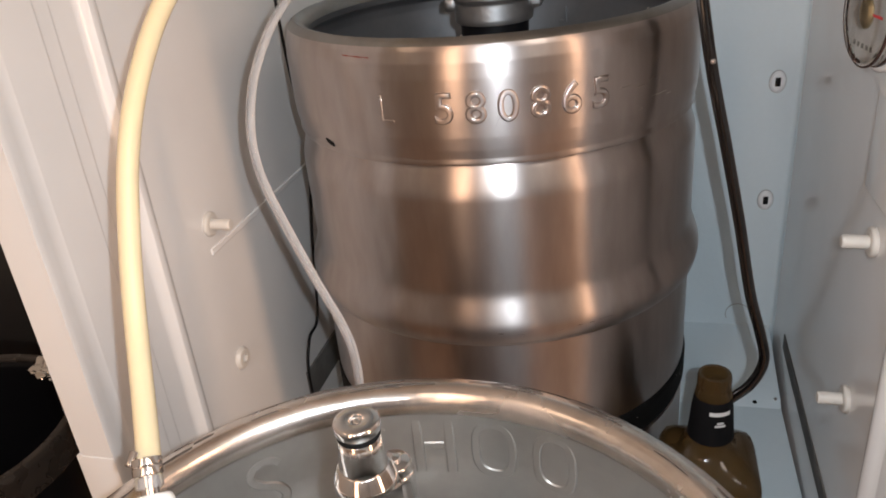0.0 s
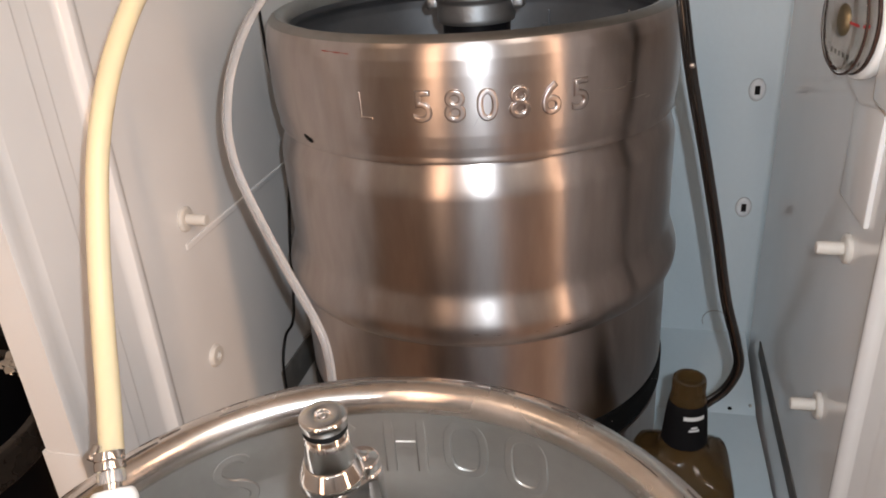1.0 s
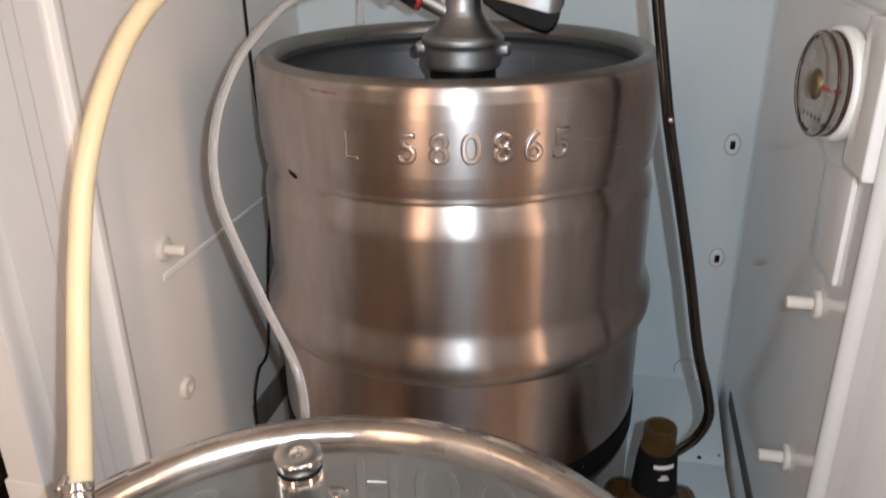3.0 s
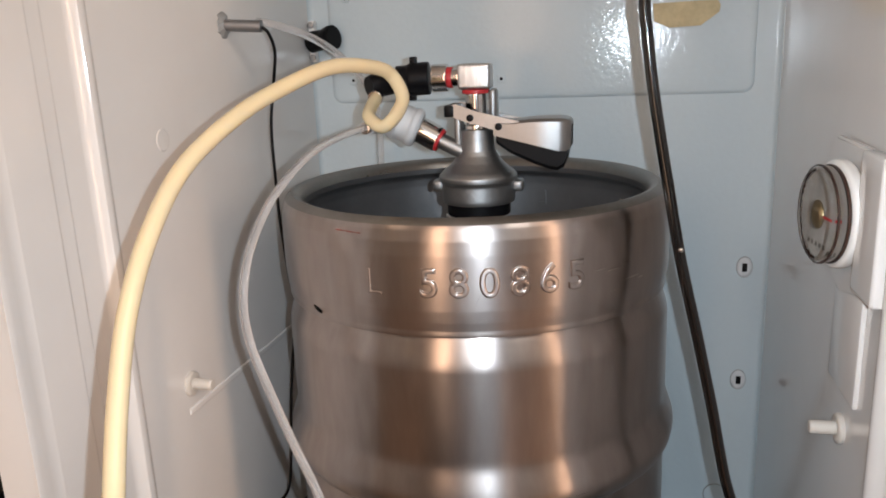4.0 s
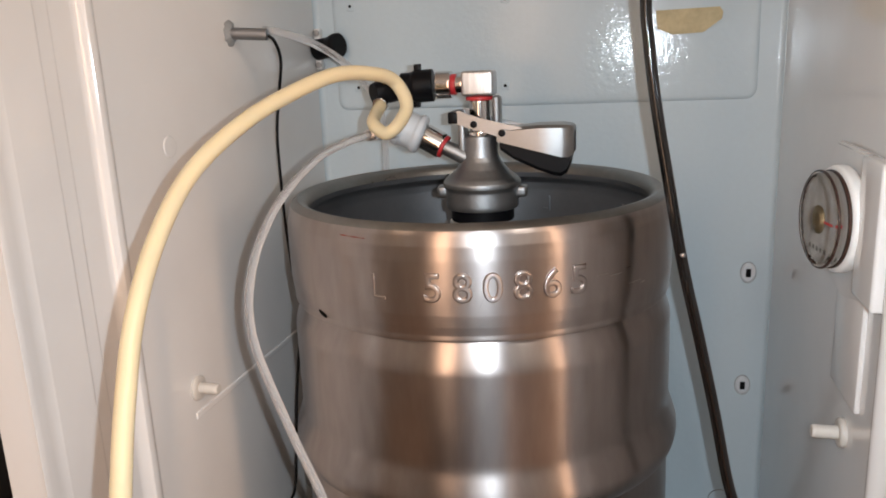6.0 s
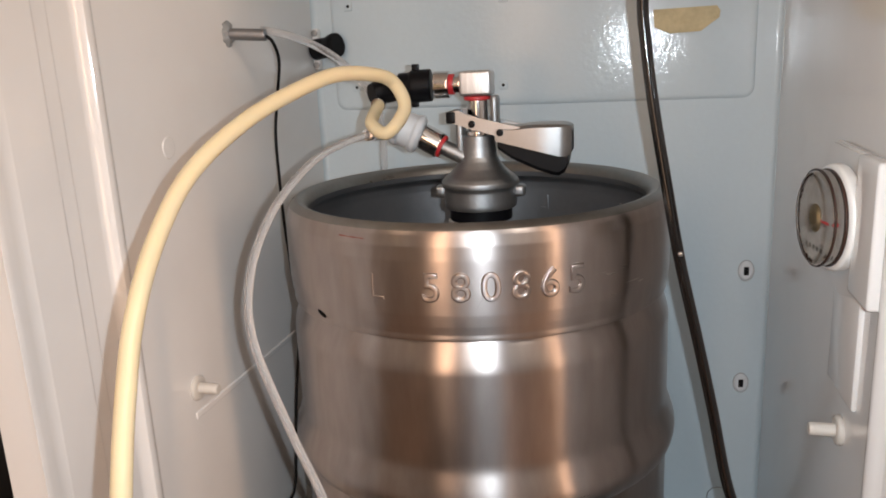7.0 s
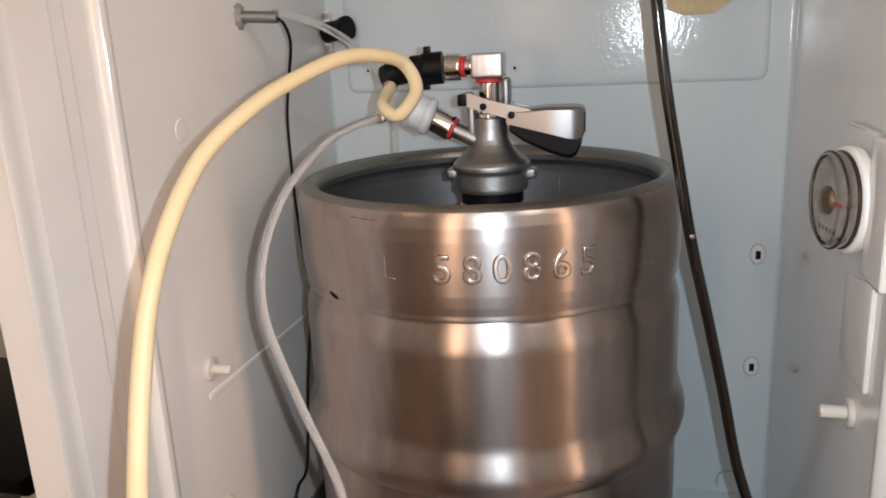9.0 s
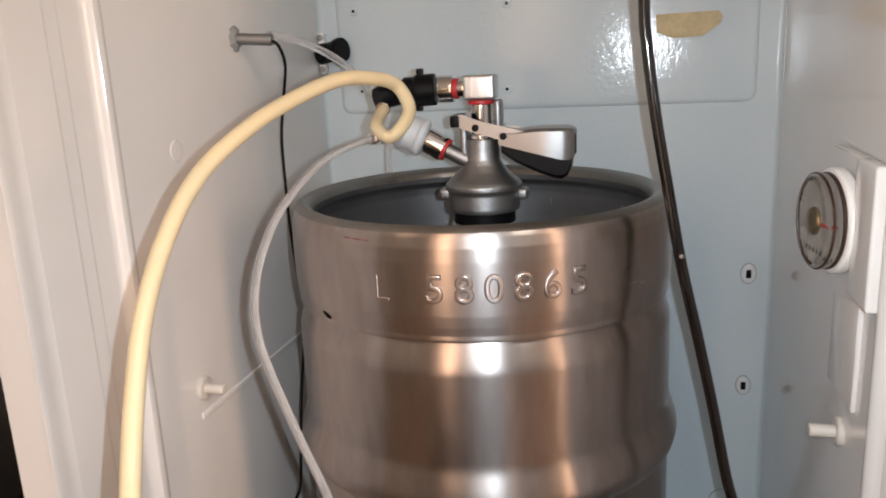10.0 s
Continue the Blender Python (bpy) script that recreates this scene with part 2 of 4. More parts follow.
# ---- the refrigerator's inside ----
def side_wall(name, sign, x, front, thick, deep=0.0):
    """A liner wall with a rounded lip and a stepped front strip; front: (outwards, y) pairs."""
    lip = [(0.0, 0.011), (-0.0012, 0.0085), (-0.0034, 0.005), (-0.0042, 0.001), (-0.0034, -0.003)]
    face = front[-1][1]
    outline = [(x + deep, YB + 0.05)] + [(x + sign * d, LIP + y) for d, y in lip] + [(x + sign * d, y) for d, y in front]
    outline += [(x + sign * (thick - 0.003), face), (x + sign * thick, face + 0.004), (x + sign * thick, YB + 0.05)]
    return structure(name, prism(supported(outline + outline[:1])[:-1], 0.16, TOP + 0.05), LINER, "off-white plastic refrigerator side wall with a stepped front edge")


LEFT_FRONT, LEFT_THICK = -0.3534, 0.0401
side_wall("wall_left", -1, XL, [(0.0025, -0.2445), (0.0040, -0.2490), (0.0050, -0.2720), (0.0039, -0.2736), (0.0040, -0.2883), (0.0029, -0.2899), (0.0032, -0.3309), (0.0046, -0.3348), (0.0029, -0.3429), (0.0026, -0.3500), (0.0022, -0.3547), (0.0027, -0.3563), (0.0039, -0.3562), (0.0054, LEFT_FRONT)], LEFT_THICK)
side_wall("wall_right", 1, XR, [(0.0003, -0.245), (0.004, -0.249), (0.0095, -0.2665), (0.0085, -0.268), (0.0115, -0.2795), (0.0105, -0.281), (0.0190, FRONT + 0.018),
                                (0.0215, FRONT + 0.015), (0.021, FRONT + 0.008), (0.0222, FRONT + 0.002), (0.0226, FRONT - 0.002), (0.0236, FRONT - 0.0032),
                                (0.0250, FRONT - 0.003), (0.0262, FRONT)], THICK, 0.007)
back = structure("wall_back", box((XL, YB, 0.16), (XR + 0.008, YB + 0.05, TOP), 0), ENAMEL, "pale blue enamelled steel refrigerator back wall", False)


def rounded_plate(x0, x1, z0, z1, y, proud, r, mat, name, parent=None, label=""):
    """A raised panel with round corners on a wall that faces -y."""
    bm = bmesh.new()
    rings = []
    for inset, out in ((0, 0), (0.0008, proud * 0.25), (0.002, proud * 0.6), (0.0045, proud * 0.88), (0.008, proud * 0.98), (0.014, proud)):
        ring = []
        for cx, cz, start in ((x1 - r, z1 - r, 0), (x0 + r, z1 - r, 90), (x0 + r, z0 + r, 180), (x1 - r, z0 + r, 270)):
            for k in range(7):
                a = radians(start + 15 * k)
                ring.append(bm.verts.new((cx + (r - inset) * math.cos(a), y - out, cz + (r - inset) * math.sin(a))))
        rings.append(ring)
    for a, b in zip(rings, rings[1:]):
        for k in range(len(a)):
            j = (k + 1) % len(a)
            bm.faces.new((a[k], a[j], b[j], b[k]))
    bm.faces.new(rings[-1])
    return part(name, bm, mat, parent, label)


rounded_plate(-0.236, 0.306, 0.851, TOP - 0.02, YB + 0.001, 0.0045, 0.014, ENAMEL, "panel", back)


def corner_cove(name, x, sign, r):
    """A concave enamelled fillet where the back wall meets a side wall; sign points into the place."""
    arc = [(x + sign * r * (1 - math.sin(a)), YB - r * (1 - math.cos(a))) for a in (radians(9 * k) for k in range(11))]
    return structure(name, prism(arc + [(x - sign * 0.002, YB - r), (x - sign * 0.002, YB + 0.002), (x + sign * r, YB + 0.002)], FLOOR, TOP - 0.001), ENAMEL, "rounded pale blue enamelled corner of the back wall")


corner_cove("trim_corner_right", XR + 0.0055, -1, 0.006)
corner_cove("trim_corner_left", XL, 1, 0.007)
structure("floor", box((XL, -0.24, FLOOR - 0.05), (XR, YB, FLOOR), 0.0), ENAMEL, "pale enamelled refrigerator floor pan")
cove = [(YB, FLOOR), (YB, 0.283), (YB - 0.012, 0.281), (0.12, 0.260), (0.098, 0.2555), (0.088, 0.249)]
bm = bmesh.new()
ends = [[bm.verts.new((x, y, z)) for y, z in cove] for x in (XL, XR)]
for k in range(len(cove)):
    bm.faces.new((ends[0][k], ends[0][(k + 1) % len(cove)], ends[1][(k + 1) % len(cove)], ends[1][k]))
bm.faces.new(ends[0])
bm.faces.new(ends[1][::-1])
structure("floor_slope", bm, ENAMEL, "sloping pale enamelled rear edge of the floor")
structure("ceiling", box((XL, FRONT, TOP), (XR, YB + 0.05, TOP + 0.05), 0.0), LINER, "off-white refrigerator ceiling")
# Dark strip drawn over the gap between liner and floor pan.
strip = box((-0.0012, -0.236, 0.304), (0.0012, 0.145, 0.325), 0.0003)
for v in strip.verts:
    v.co.x += XR + 0.007 * (v.co.y + 0.226) / 0.5085
structure("trim_right", strip, DARK_GAP, "dark strip for the gap along the foot of the wall")
# Dark strip stands in for the shaded gap between wall and keg.
structure("trim_left", box((XL - 0.001, -0.02, 0.290), (XL + 0.003, 0.11, 0.335), 0.0012), DARK_GAP, "dark strip for the gap along the foot of the wall")
structure("trim_seam", box((XL - 0.003, -0.158, 0.5750), (XL + 0.0016, YB - 0.007, 0.5820), 0.0013, 3), LINER, "moulded horizontal ridge on the liner")
structure("trim_lower_front", box((XL - LEFT_THICK - 0.0008, LEFT_FRONT - 0.0012, 0.16), (XL - 0.0057, LEFT_FRONT + 0.012, 0.487), 0.0006), LINER, "flat lower plate on the front frame")
structure("trim_sill", box((XL - LEFT_THICK - 0.001, FRONT, 0.12), (XR + 0.064, -0.236, FLOOR - 0.004), 0.006), LINER, "off-white front sill of the refrigerator")
structure("backing", box((XL - LEFT_THICK, YB + 0.051, 0.12), (XR + 0.063, YB + 0.10, TOP + 0.05), 0.004), PLASTER, "refrigerator outer back")

# ---- the room round it ----
structure("ground", box((-1.6, -3.6, -0.1), (1.8, 0.75, 0.0), 0), CONCRETE, "bare concrete floor", False)
structure("wall_room_left", box((-1.7, -3.6, 0.0), (-1.6, 0.75, 2.5), 0), PLASTER, "grey plaster wall", False)
structure("wall_room_right", box((1.8, -3.6, 0.0), (1.9, 0.75, 2.5), 0), ROOM_WALL, "dull painted room wall", False)
structure("wall_room_behind", box((-1.7, 0.75, 0.0), (1.9, 0.85, 2.5), 0), PLASTER, "grey plaster wall", False)
structure("wall_room_front", box((-1.7, -3.7, 0.0), (1.9, -3.6, 2.5), 0), ROOM_WALL, "dull painted room wall", False)
structure("ceiling_room", box((-1.7, -3.7, 2.5), (1.9, 0.85, 2.6), 0), PLASTER, "grey plaster ceiling", False)


# ---- tall keg ----
def tall_keg():
    keg = thing("beer_keg", "tall brushed stainless steel beer keg standing on the refrigerator floor", "keg", (0, 0, FLOOR))
    h = RIM - FLOOR
    body = [(0, 0.085), (0.12, 0.088), (0.172, 0.103), (0.190, 0.122), (0.1965, 0.140), (0.1985, 0.160), (0.1985, 0.2645), (0.1992, 0.2657),
            (0.2010, 0.2668), (0.2038, 0.2695), (0.2058, 0.2735), (0.2070, 0.2790), (0.2075, 0.2840), (0.2072, 0.2880), (0.2062, 0.2920), (0.2036, 0.3000),
            (0.2008, 0.3085), (0.1994, 0.3130), (0.1986, 0.3175), (0.1985, 0.3220), (0.1984, 0.4040), (0.1980, 0.4080), (0.1968, 0.4130), (0.1948, 0.4190), (0.1926, 0.4255),
            (0.1906, 0.4315), (0.1890, 0.4345)]
    part("body", lathe(body, 128), STEEL, keg)
    dome = [(0.1905, 0.431), (0.186, 0.434), (0.150, 0.444), (0.100, 0.452), (0.040, 0.456), (0.0, 0.456)]
    part("dome", lathe(dome, 96), MATTE_STEEL, keg, "dull domed keg top with shade in its grey")
    chime = [(0.1905, 0.4342), (0.1938, 0.4338), (0.1955, 0.4345), (0.1961, 0.4362), (0.1955, 0.4386), (0.1957, 0.4410), (0.1970, 0.447), (0.1981, 0.458), (0.1984, 0.475), (0.1984, 0.505), (0.1976, 0.517),
             (0.1952, 0.5265), (0.1936, 0.5295)]
    part("top_chime", lathe(chime, 128), STEEL, keg)
    roll = [(0.1936, 0.5295), (0.1912, 0.5325), (0.1865, h), (0.1815, 0.5335), (0.1775, 0.5295), (0.1755, 0.5235)]
    part("rim_roll", lathe(roll, 128), ROLL_STEEL, keg, "dull dark grey rolled rim")
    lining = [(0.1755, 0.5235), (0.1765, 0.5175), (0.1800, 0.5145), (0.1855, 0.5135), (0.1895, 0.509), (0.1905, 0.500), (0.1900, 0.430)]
    part("chime_lining", lathe(lining, 128), MATTE_STEEL, keg, "dull inside of the keg rim, shade and reflection in its blue-grey")
    # Slightly raised black band above the bottom chime.
    band = [(0.186, 0.118), (0.1990, 0.124), (0.2005, 0.128), (0.2005, 0.152), (0.1990, 0.156), (0.186, 0.158)]
    part("dark_band", lathe(band, 128), RUBBER, keg, "black band round the lower keg")
    foot = [(0.188, 0.122), (0.1985, 0.119), (0.1985, 0.020), (0.194, 0.006), (0.187, 0.0), (0.178, 0.004), (0.177, 0.014), (0.186, 0.020), (0.188, 0.122)]
    part("bottom_chime", lathe(foot, 128), STEEL, keg)
    neck = rounded([(0.036, 0.452), (0.036, 0.486), (0.030, 0.489), (0.030, 0.500), (0.0, 0.500)], 0.002)
    part("valve_neck", lathe(neck, 64), WORN, keg)
    for k, digit in enumerate("580865"):
        part("embossed_digit", bent(letters(digit, 0.0345, 0.0005, -0.0007, 0.0015), 0.1986, -0.4 + 7.22 * k, 0.4815), STEEL, keg)
    part("embossed_letter", bent(letters("L", 0.033, 0.0002, -0.0009, 0.0006), 0.1980, -15.0, 0.480), STEEL, keg)
    mark = bmesh.new()
    rows = []
    for k in range(9):
        a = radians(-26 + k)
        w = 0.00035 + 0.0002 * math.sin(k * 1.7)
        rows.append([mark.verts.new((0.1979 * math.sin(a), -0.1979 * math.cos(a), z)) for z in (0.5225 - k * 0.0001 - w, 0.5225 - k * 0.0001 + w)])
    for a, b in zip(rows, rows[1:]):
        mark.faces.new((a[0], b[0], b[1], a[1]))
    part("paint_mark", mark, PEN, keg, "thin red pen mark")
    for k, (w, lo, hi) in enumerate(((0.0012, 0.474, 0.492), (0.0045, 0.474, 0.4765))):
        a = radians(162.5 + 1.2 * k)
        m = Matrix.Rotation(a, 4, "Z")
        part("pressed_mark", box((-w, -0.1908, lo), (w, -0.1885, hi), 0.0006, m=m), MATTE_STEEL, keg)
    hole = lathe([(0, 0.0008), (0.004, 0.0008), (0.0055, 0.0)], 20)
    for v in hole.verts:
        v.co.x, v.co.y = v.co.x * 1.35, v.co.y * 0.55 - v.co.x * 0.40
    a = radians(-37)
    m = along((0.196 * math.sin(a), -0.196 * math.cos(a), 0.443), (0.3 * math.sin(a), -0.3 * math.cos(a), 0.443))
    bmesh.ops.transform(hole, matrix=m, verts=hole.verts)
    part("drain_hole", hole, RUBBER, keg, "dark drain hole in the chime")
    return keg


tall = tall_keg()


# ---- coupler on the tall keg ----
def coupler():
    top = thing("keg_coupler", "cast steel keg coupler with lever handle locked onto the keg valve", "keg coupler", (0.0055, 0, 0.749))
    part("probe_collar", lathe(rounded([(0, 0.0), (0.033, 0.0), (0.033, 0.020), (0, 0.020)], 0.002), 64), BLACK, top)
    base = rounded([(0.030, 0.013), (0.0372, 0.013), (0.0380, 0.017), (0.0376, 0.032), (0.0385, 0.034), (0.0405, 0.036), (0.0405, 0.041), (0.0370, 0.045),
                    (0.0330, 0.0480), (0.0262, 0.0545), (0.0208, 0.0615), (0.0184, 0.0665), (0.0174, 0.076), (0.0170, 0.088), (0.0, 0.088)], 0.0012)
    part("body", lathe(base, 72), CAST, top)
    for side in (-1, 1):
        part("lug", box((side * 0.0415 - 0.006, -0.009, 0.024), (side * 0.0415 + 0.006, 0.009, 0.036), 0.004, 3), CAST, top)
    part("stem", lathe(rounded([(0.0, 0.085), (0.0105, 0.085), (0.0105, 0.124), (0, 0.124)], 0.001), 48), CHROME, top)
    part("stem_ring", lathe(rounded([(0, 0.0875), (0.0135, 0.0875), (0.0135, 0.093), (0, 0.093)], 0.001), 48), CHROME, top)
    part("seal", lathe(rounded([(0, 0.1235), (0.0140, 0.1235), (0.0140, 0.1275), (0, 0.1275)], 0.001), 48), RED, top, "red thread seal")
    # elbow
    elbow = box((-0.0165, -0.0135, 0.128), (0.0165, 0.0135, 0.153), 0.0035, 3)
    part("elbow", elbow, ALLOY, top, "bright square alloy elbow")
    part("elbow_nipple", plain_rod((-0.016, 0, 0.140), (-0.028, 0, 0.140), 0.0085), CHROME, top)
    part("seal", plain_rod((-0.0235, 0, 0.140), (-0.0285, 0, 0.140), 0.0105), RED, top, "red thread seal")
    part("hex_nut", plain_rod((-0.028, 0, 0.140), (-0.044, 0, 0.140), 0.0138, 0.0012), CHROME, top)
    # gas arm
    part("gas_arm", rod((-0.008, -0.004, 0.062), (-0.038, -0.004, 0.077), [(0, 0), (0.0085, 0), (0.0080, 1), (0, 1)]), CAST, top)
    part("seal", plain_rod((-0.0372, -0.004, 0.0763), (-0.0402, -0.004, 0.0780), 0.0122), RED, top, "red thread seal")
    part("gas_nut", plain_rod((-0.0400, -0.004, 0.0778), (-0.0590, -0.004, 0.0885), 0.0135), CHROME, top)
    # lever
    for y in (-0.0185, 0.0185):
        bm = bmesh.new()
        side = [(-0.027, 0.113), (-0.027, 0.103), (-0.012, 0.098), (0.030, 0.0855), (0.045, 0.083), (0.052, 0.095), (0.030, 0.1), (0.004, 0.1065), (-0.018, 0.1145)]
        faces = [[bm.verts.new((x, y + s, h)) for x, h in side] for s in (-0.0015, 0.0015)]
        bm.faces.new(faces[0])
        bm.faces.new(faces[1][::-1])
        for k in range(len(side)):
            j = (k + 1) % len(side)
            bm.faces.new((faces[0][k], faces[1][k], faces[1][j], faces[0][j]))
        bmesh.ops.bevel(bm, geom=bm.edges[:], offset=0.0006, segments=2, affect="EDGES")
        part("lever_side", bm, SATIN, top)
    grip = bmesh.new()
    shape = [(0.020, 0.083, 0.098), (0.036, 0.079, 0.0965), (0.060, 0.073, 0.0985), (0.084, 0.067, 0.0985), (0.091, 0.0665, 0.0978), (0.095, 0.068, 0.0965), (0.0965, 0.071, 0.0945)]
    rings = []
    for x, lo, hi in shape:
        w = 0.020 + (x - 0.02) * 0.05 - max(0.0, x - 0.084) ** 2 * 60
        rings.append([grip.verts.new((x, y, h)) for y, h in ((-w, lo), (-w, hi - 0.003), (-w + 0.003, hi), (w - 0.003, hi), (w, hi - 0.003), (w, lo), (w - 0.002, lo), (w - 0.003, hi - 0.004), (-w + 0.003, hi - 0.004), (-w + 0.002, lo))])
    for a, b in zip(rings, rings[1:]):
        for k in range(len(a)):
            j = (k + 1) % len(a)
            grip.faces.new((a[k], a[j], b[j], b[k]))
    for ring in (rings[0], rings[-1]):
        grip.faces.new(ring)
    part("lever_handle", grip, SATIN, top, "satin alloy lever handle")
    under = bmesh.new()
    shape = [(0.022, 0.074, 0.093), (0.036, 0.064, 0.093), (0.060, 0.053, 0.093), (0.076, 0.0475, 0.092), (0.083, 0.0465, 0.092), (0.089, 0.050, 0.092), (0.0925, 0.058, 0.092), (0.094, 0.068, 0.092)]
    rings = []
    for x, lo, hi in shape:
        w = 0.0165
        rings.append([under.verts.new((x, y, h)) for y, h in ((-w + 0.004, lo), (-w, lo + 0.004), (-w, hi), (w, hi), (w, lo + 0.004), (w - 0.004, lo))])
    for a, b in zip(rings, rings[1:]):
        for k in range(len(a)):
            j = (k + 1) % len(a)
            under.faces.new((a[k], a[j], b[j], b[k]))
    under.faces.new(rings[0])
    under.faces.new(rings[-1])
    part("lever_underside", under, BLACK, top, "black plastic underside of the lever")
    for x, h in ((-0.003, 0.1005), (0.0255, 0.0915)):
        part("pivot_bolt", plain_rod((x, -0.0225, h), (x, 0.0225, h), 0.0036), BLACK, top)
    part("lever_hook", box((-0.0295, -0.0215, 0.1015), (-0.0195, 0.0215, 0.1135), 0.002), BLACK, top)
    part("yoke", box((0.014, -0.010, 0.088), (0.022, 0.010, 0.128), 0.004, 3), CAST, top)
    part("yoke", box((-0.022, -0.010, 0.068), (-0.0145, 0.010, 0.104), 0.003, 3), CAST, top)
    return top


coupler()


def black_disconnect():
    """The black beer-side quick disconnect beside the elbow."""
    qd = thing("quick_disconnect", "black plastic beer quick disconnect screwed to the elbow", "hose fitting", (-0.042, 0, 0.889))
    part("body", lathe(rounded([(0, 0), (0.0165, 0), (0.0165, 0.020), (0.0145, 0.023), (0.0145, 0.034), (0, 0.034)], 0.0015), 48, along((0, 0, 0), (-1, -0.10, -0.03))), BLACK, qd)
    part("tab", box((-0.020, -0.004, 0.012), (-0.013, 0.004, 0.022), 0.0015), BLACK, qd)
    part("tab", box((-0.022, -0.004, -0.022), (-0.015, 0.004, -0.013), 0.0015), BLACK, qd)
    part("spigot", rod((-0.033, -0.003, -0.001), (-0.057, -0.026, -0.006), [(0, 0), (0.0125, 0), (0.0125, 0.8), (0.0105, 1), (0, 1)]), BLACK, qd)
    part("barb", rod((-0.0485, -0.012, -0.010), (-0.0487, -0.028, -0.0155), [(0, 0), (0.0050, 0), (0.0056, 0.5), (0.0046, 1), (0, 1)]), CHROME, qd)
    return qd


black_disconnect()


def grey_disconnect():
    qd = thing("quick_disconnect", "pale grey plastic gas quick disconnect on the coupler arm", "hose fitting", (-0.0545, -0.004, 0.8375))
    axis = along((0, 0, 0), (-0.0866, -0.012, 0.042))
    part("body", lathe(rounded([(0, 0), (0.0165, 0), (0.0205, 0.003), (0.0205, 0.008), (0.0185, 0.010), (0.0185, 0.021), (0.0205, 0.023), (0.0195, 0.030), (0.013, 0.034), (0, 0.034)], 0.0012), 48, axis), GREY_PLASTIC, qd)
    part("arm", rod((-0.022, -0.006, 0.006), (-0.0350, -0.058, 0.0085), [(0, 0), (0.0070, 0), (0.0062, 1), (0, 1)]), GREY_PLASTIC, qd)
    part("clip", plain_rod((-0.0355, -0.0560, 0.0085), (-0.0362, -0.0690, 0.0088), 0.0058), CHROME, qd, "small steel hose clip")
    return qd


grey_disconnect()


# ---- hoses ----
def hose(name, points, r, mat, label, category="hose", segments=18):
    return tagged(part(name, tube(points, r, 10, segments), mat), label, category)


beer_line = thing("beer_hose", "thick cream silicone beer hose looping over to the front keg", "hose")
BEER_RUN = [(-0.0906, -0.0240, 0.8741), (-0.0885, -0.0417, 0.8703), (-0.0881, -0.0573, 0.8639), (-0.0843, -0.0746, 0.8562), (-0.0689, -0.0830, 0.8485),
            (-0.0544, -0.0824, 0.8605), (-0.0474, -0.0862, 0.8771), (-0.0572, -0.0935, 0.8980), (-0.0713, -0.1242, 0.9053), (-0.0876, -0.1613, 0.9054),
            (-0.1053, -0.2076, 0.8940), (-0.1227, -0.2591, 0.8758), (-0.1385, -0.3126, 0.8465), (-0.1440, -0.3543, 0.8091), (-0.1434, -0.3889, 0.7667),
            (-0.1364, -0.4193, 0.7206), (-0.1262, -0.4464, 0.6807), (-0.1117, -0.4745, 0.6517), (-0.0971, -0.5008, 0.6328), (-0.0920, -0.5090, 0.6330)]
part("tube", tube(BEER_RUN, 0.0064, 10, 20), BEER_WALL, beer_line, "cloudy cream hose wall")
part("beer_core", tube(BEER_RUN, 0.0042, 10, 16), CREAM, beer_line, "pale yellow beer inside the hose")
band = lathe(rounded([(0.0062, -0.004), (0.0076, -0.004), (0.0076, 0.004), (0.0062, 0.004)], 0.0004), 32, along((-0.0900, -0.0330, 0.8725), (-0.0895, -0.0420, 0.8710)), True)
part("hose_clamp", band, CHROME, beer_line, "small steel hose clamp")
part("hose_clip", rod((-0.0905, -0.0255, 0.874), (-0.0900, -0.0370, 0.872), [(0, 0), (0.0072, 0), (0.0072, 1), (0, 1)]), CHROME, beer_line, "small steel hose clip")
hose("gas_hose", [(-0.090, -0.0656, 0.8467), (-0.0968, -0.1102, 0.8446), (-0.1105, -0.1605, 0.8341), (-0.1275, -0.2022, 0.8063), (-0.1385, -0.2290, 0.7720),
                  (-0.1415, -0.2450, 0.7400), (-0.1395, -0.2525, 0.7120), (-0.1300, -0.2590, 0.6830), (-0.0985, -0.2775, 0.6290), (-0.0705, -0.2950, 0.5890),
                  (-0.0609, -0.3044, 0.565), (-0.059, -0.312, 0.530), (-0.065, -0.318, 0.440), (-0.070, -0.318, 0.300), (-0.070, -0.300, 0.2535)], 0.0035, HOSE_CLEAR,
     "thin cloudy clear gas hose hanging in front of the keg")
hose("gas_hose", [(XL - 0.001, 0.074, 0.957), (-0.240, 0.080, 0.952), (-0.208, 0.095, 0.938), (-0.183, 0.117, 0.917), (-0.162, 0.140, 0.886),
                  (-0.152, 0.158, 0.853), (-0.152, 0.166, 0.793), (-0.160, 0.175, 0.70), (-0.17, 0.18, 0.55), (-0.17, 0.18, 0.2875)], 0.0045, HOSE_CLEAR,
     "thin cloudy clear gas hose coming out of the liner wall")
drain = thing("drain_hose", "glossy dark hose hanging beside the keg behind the bottle", "hose")
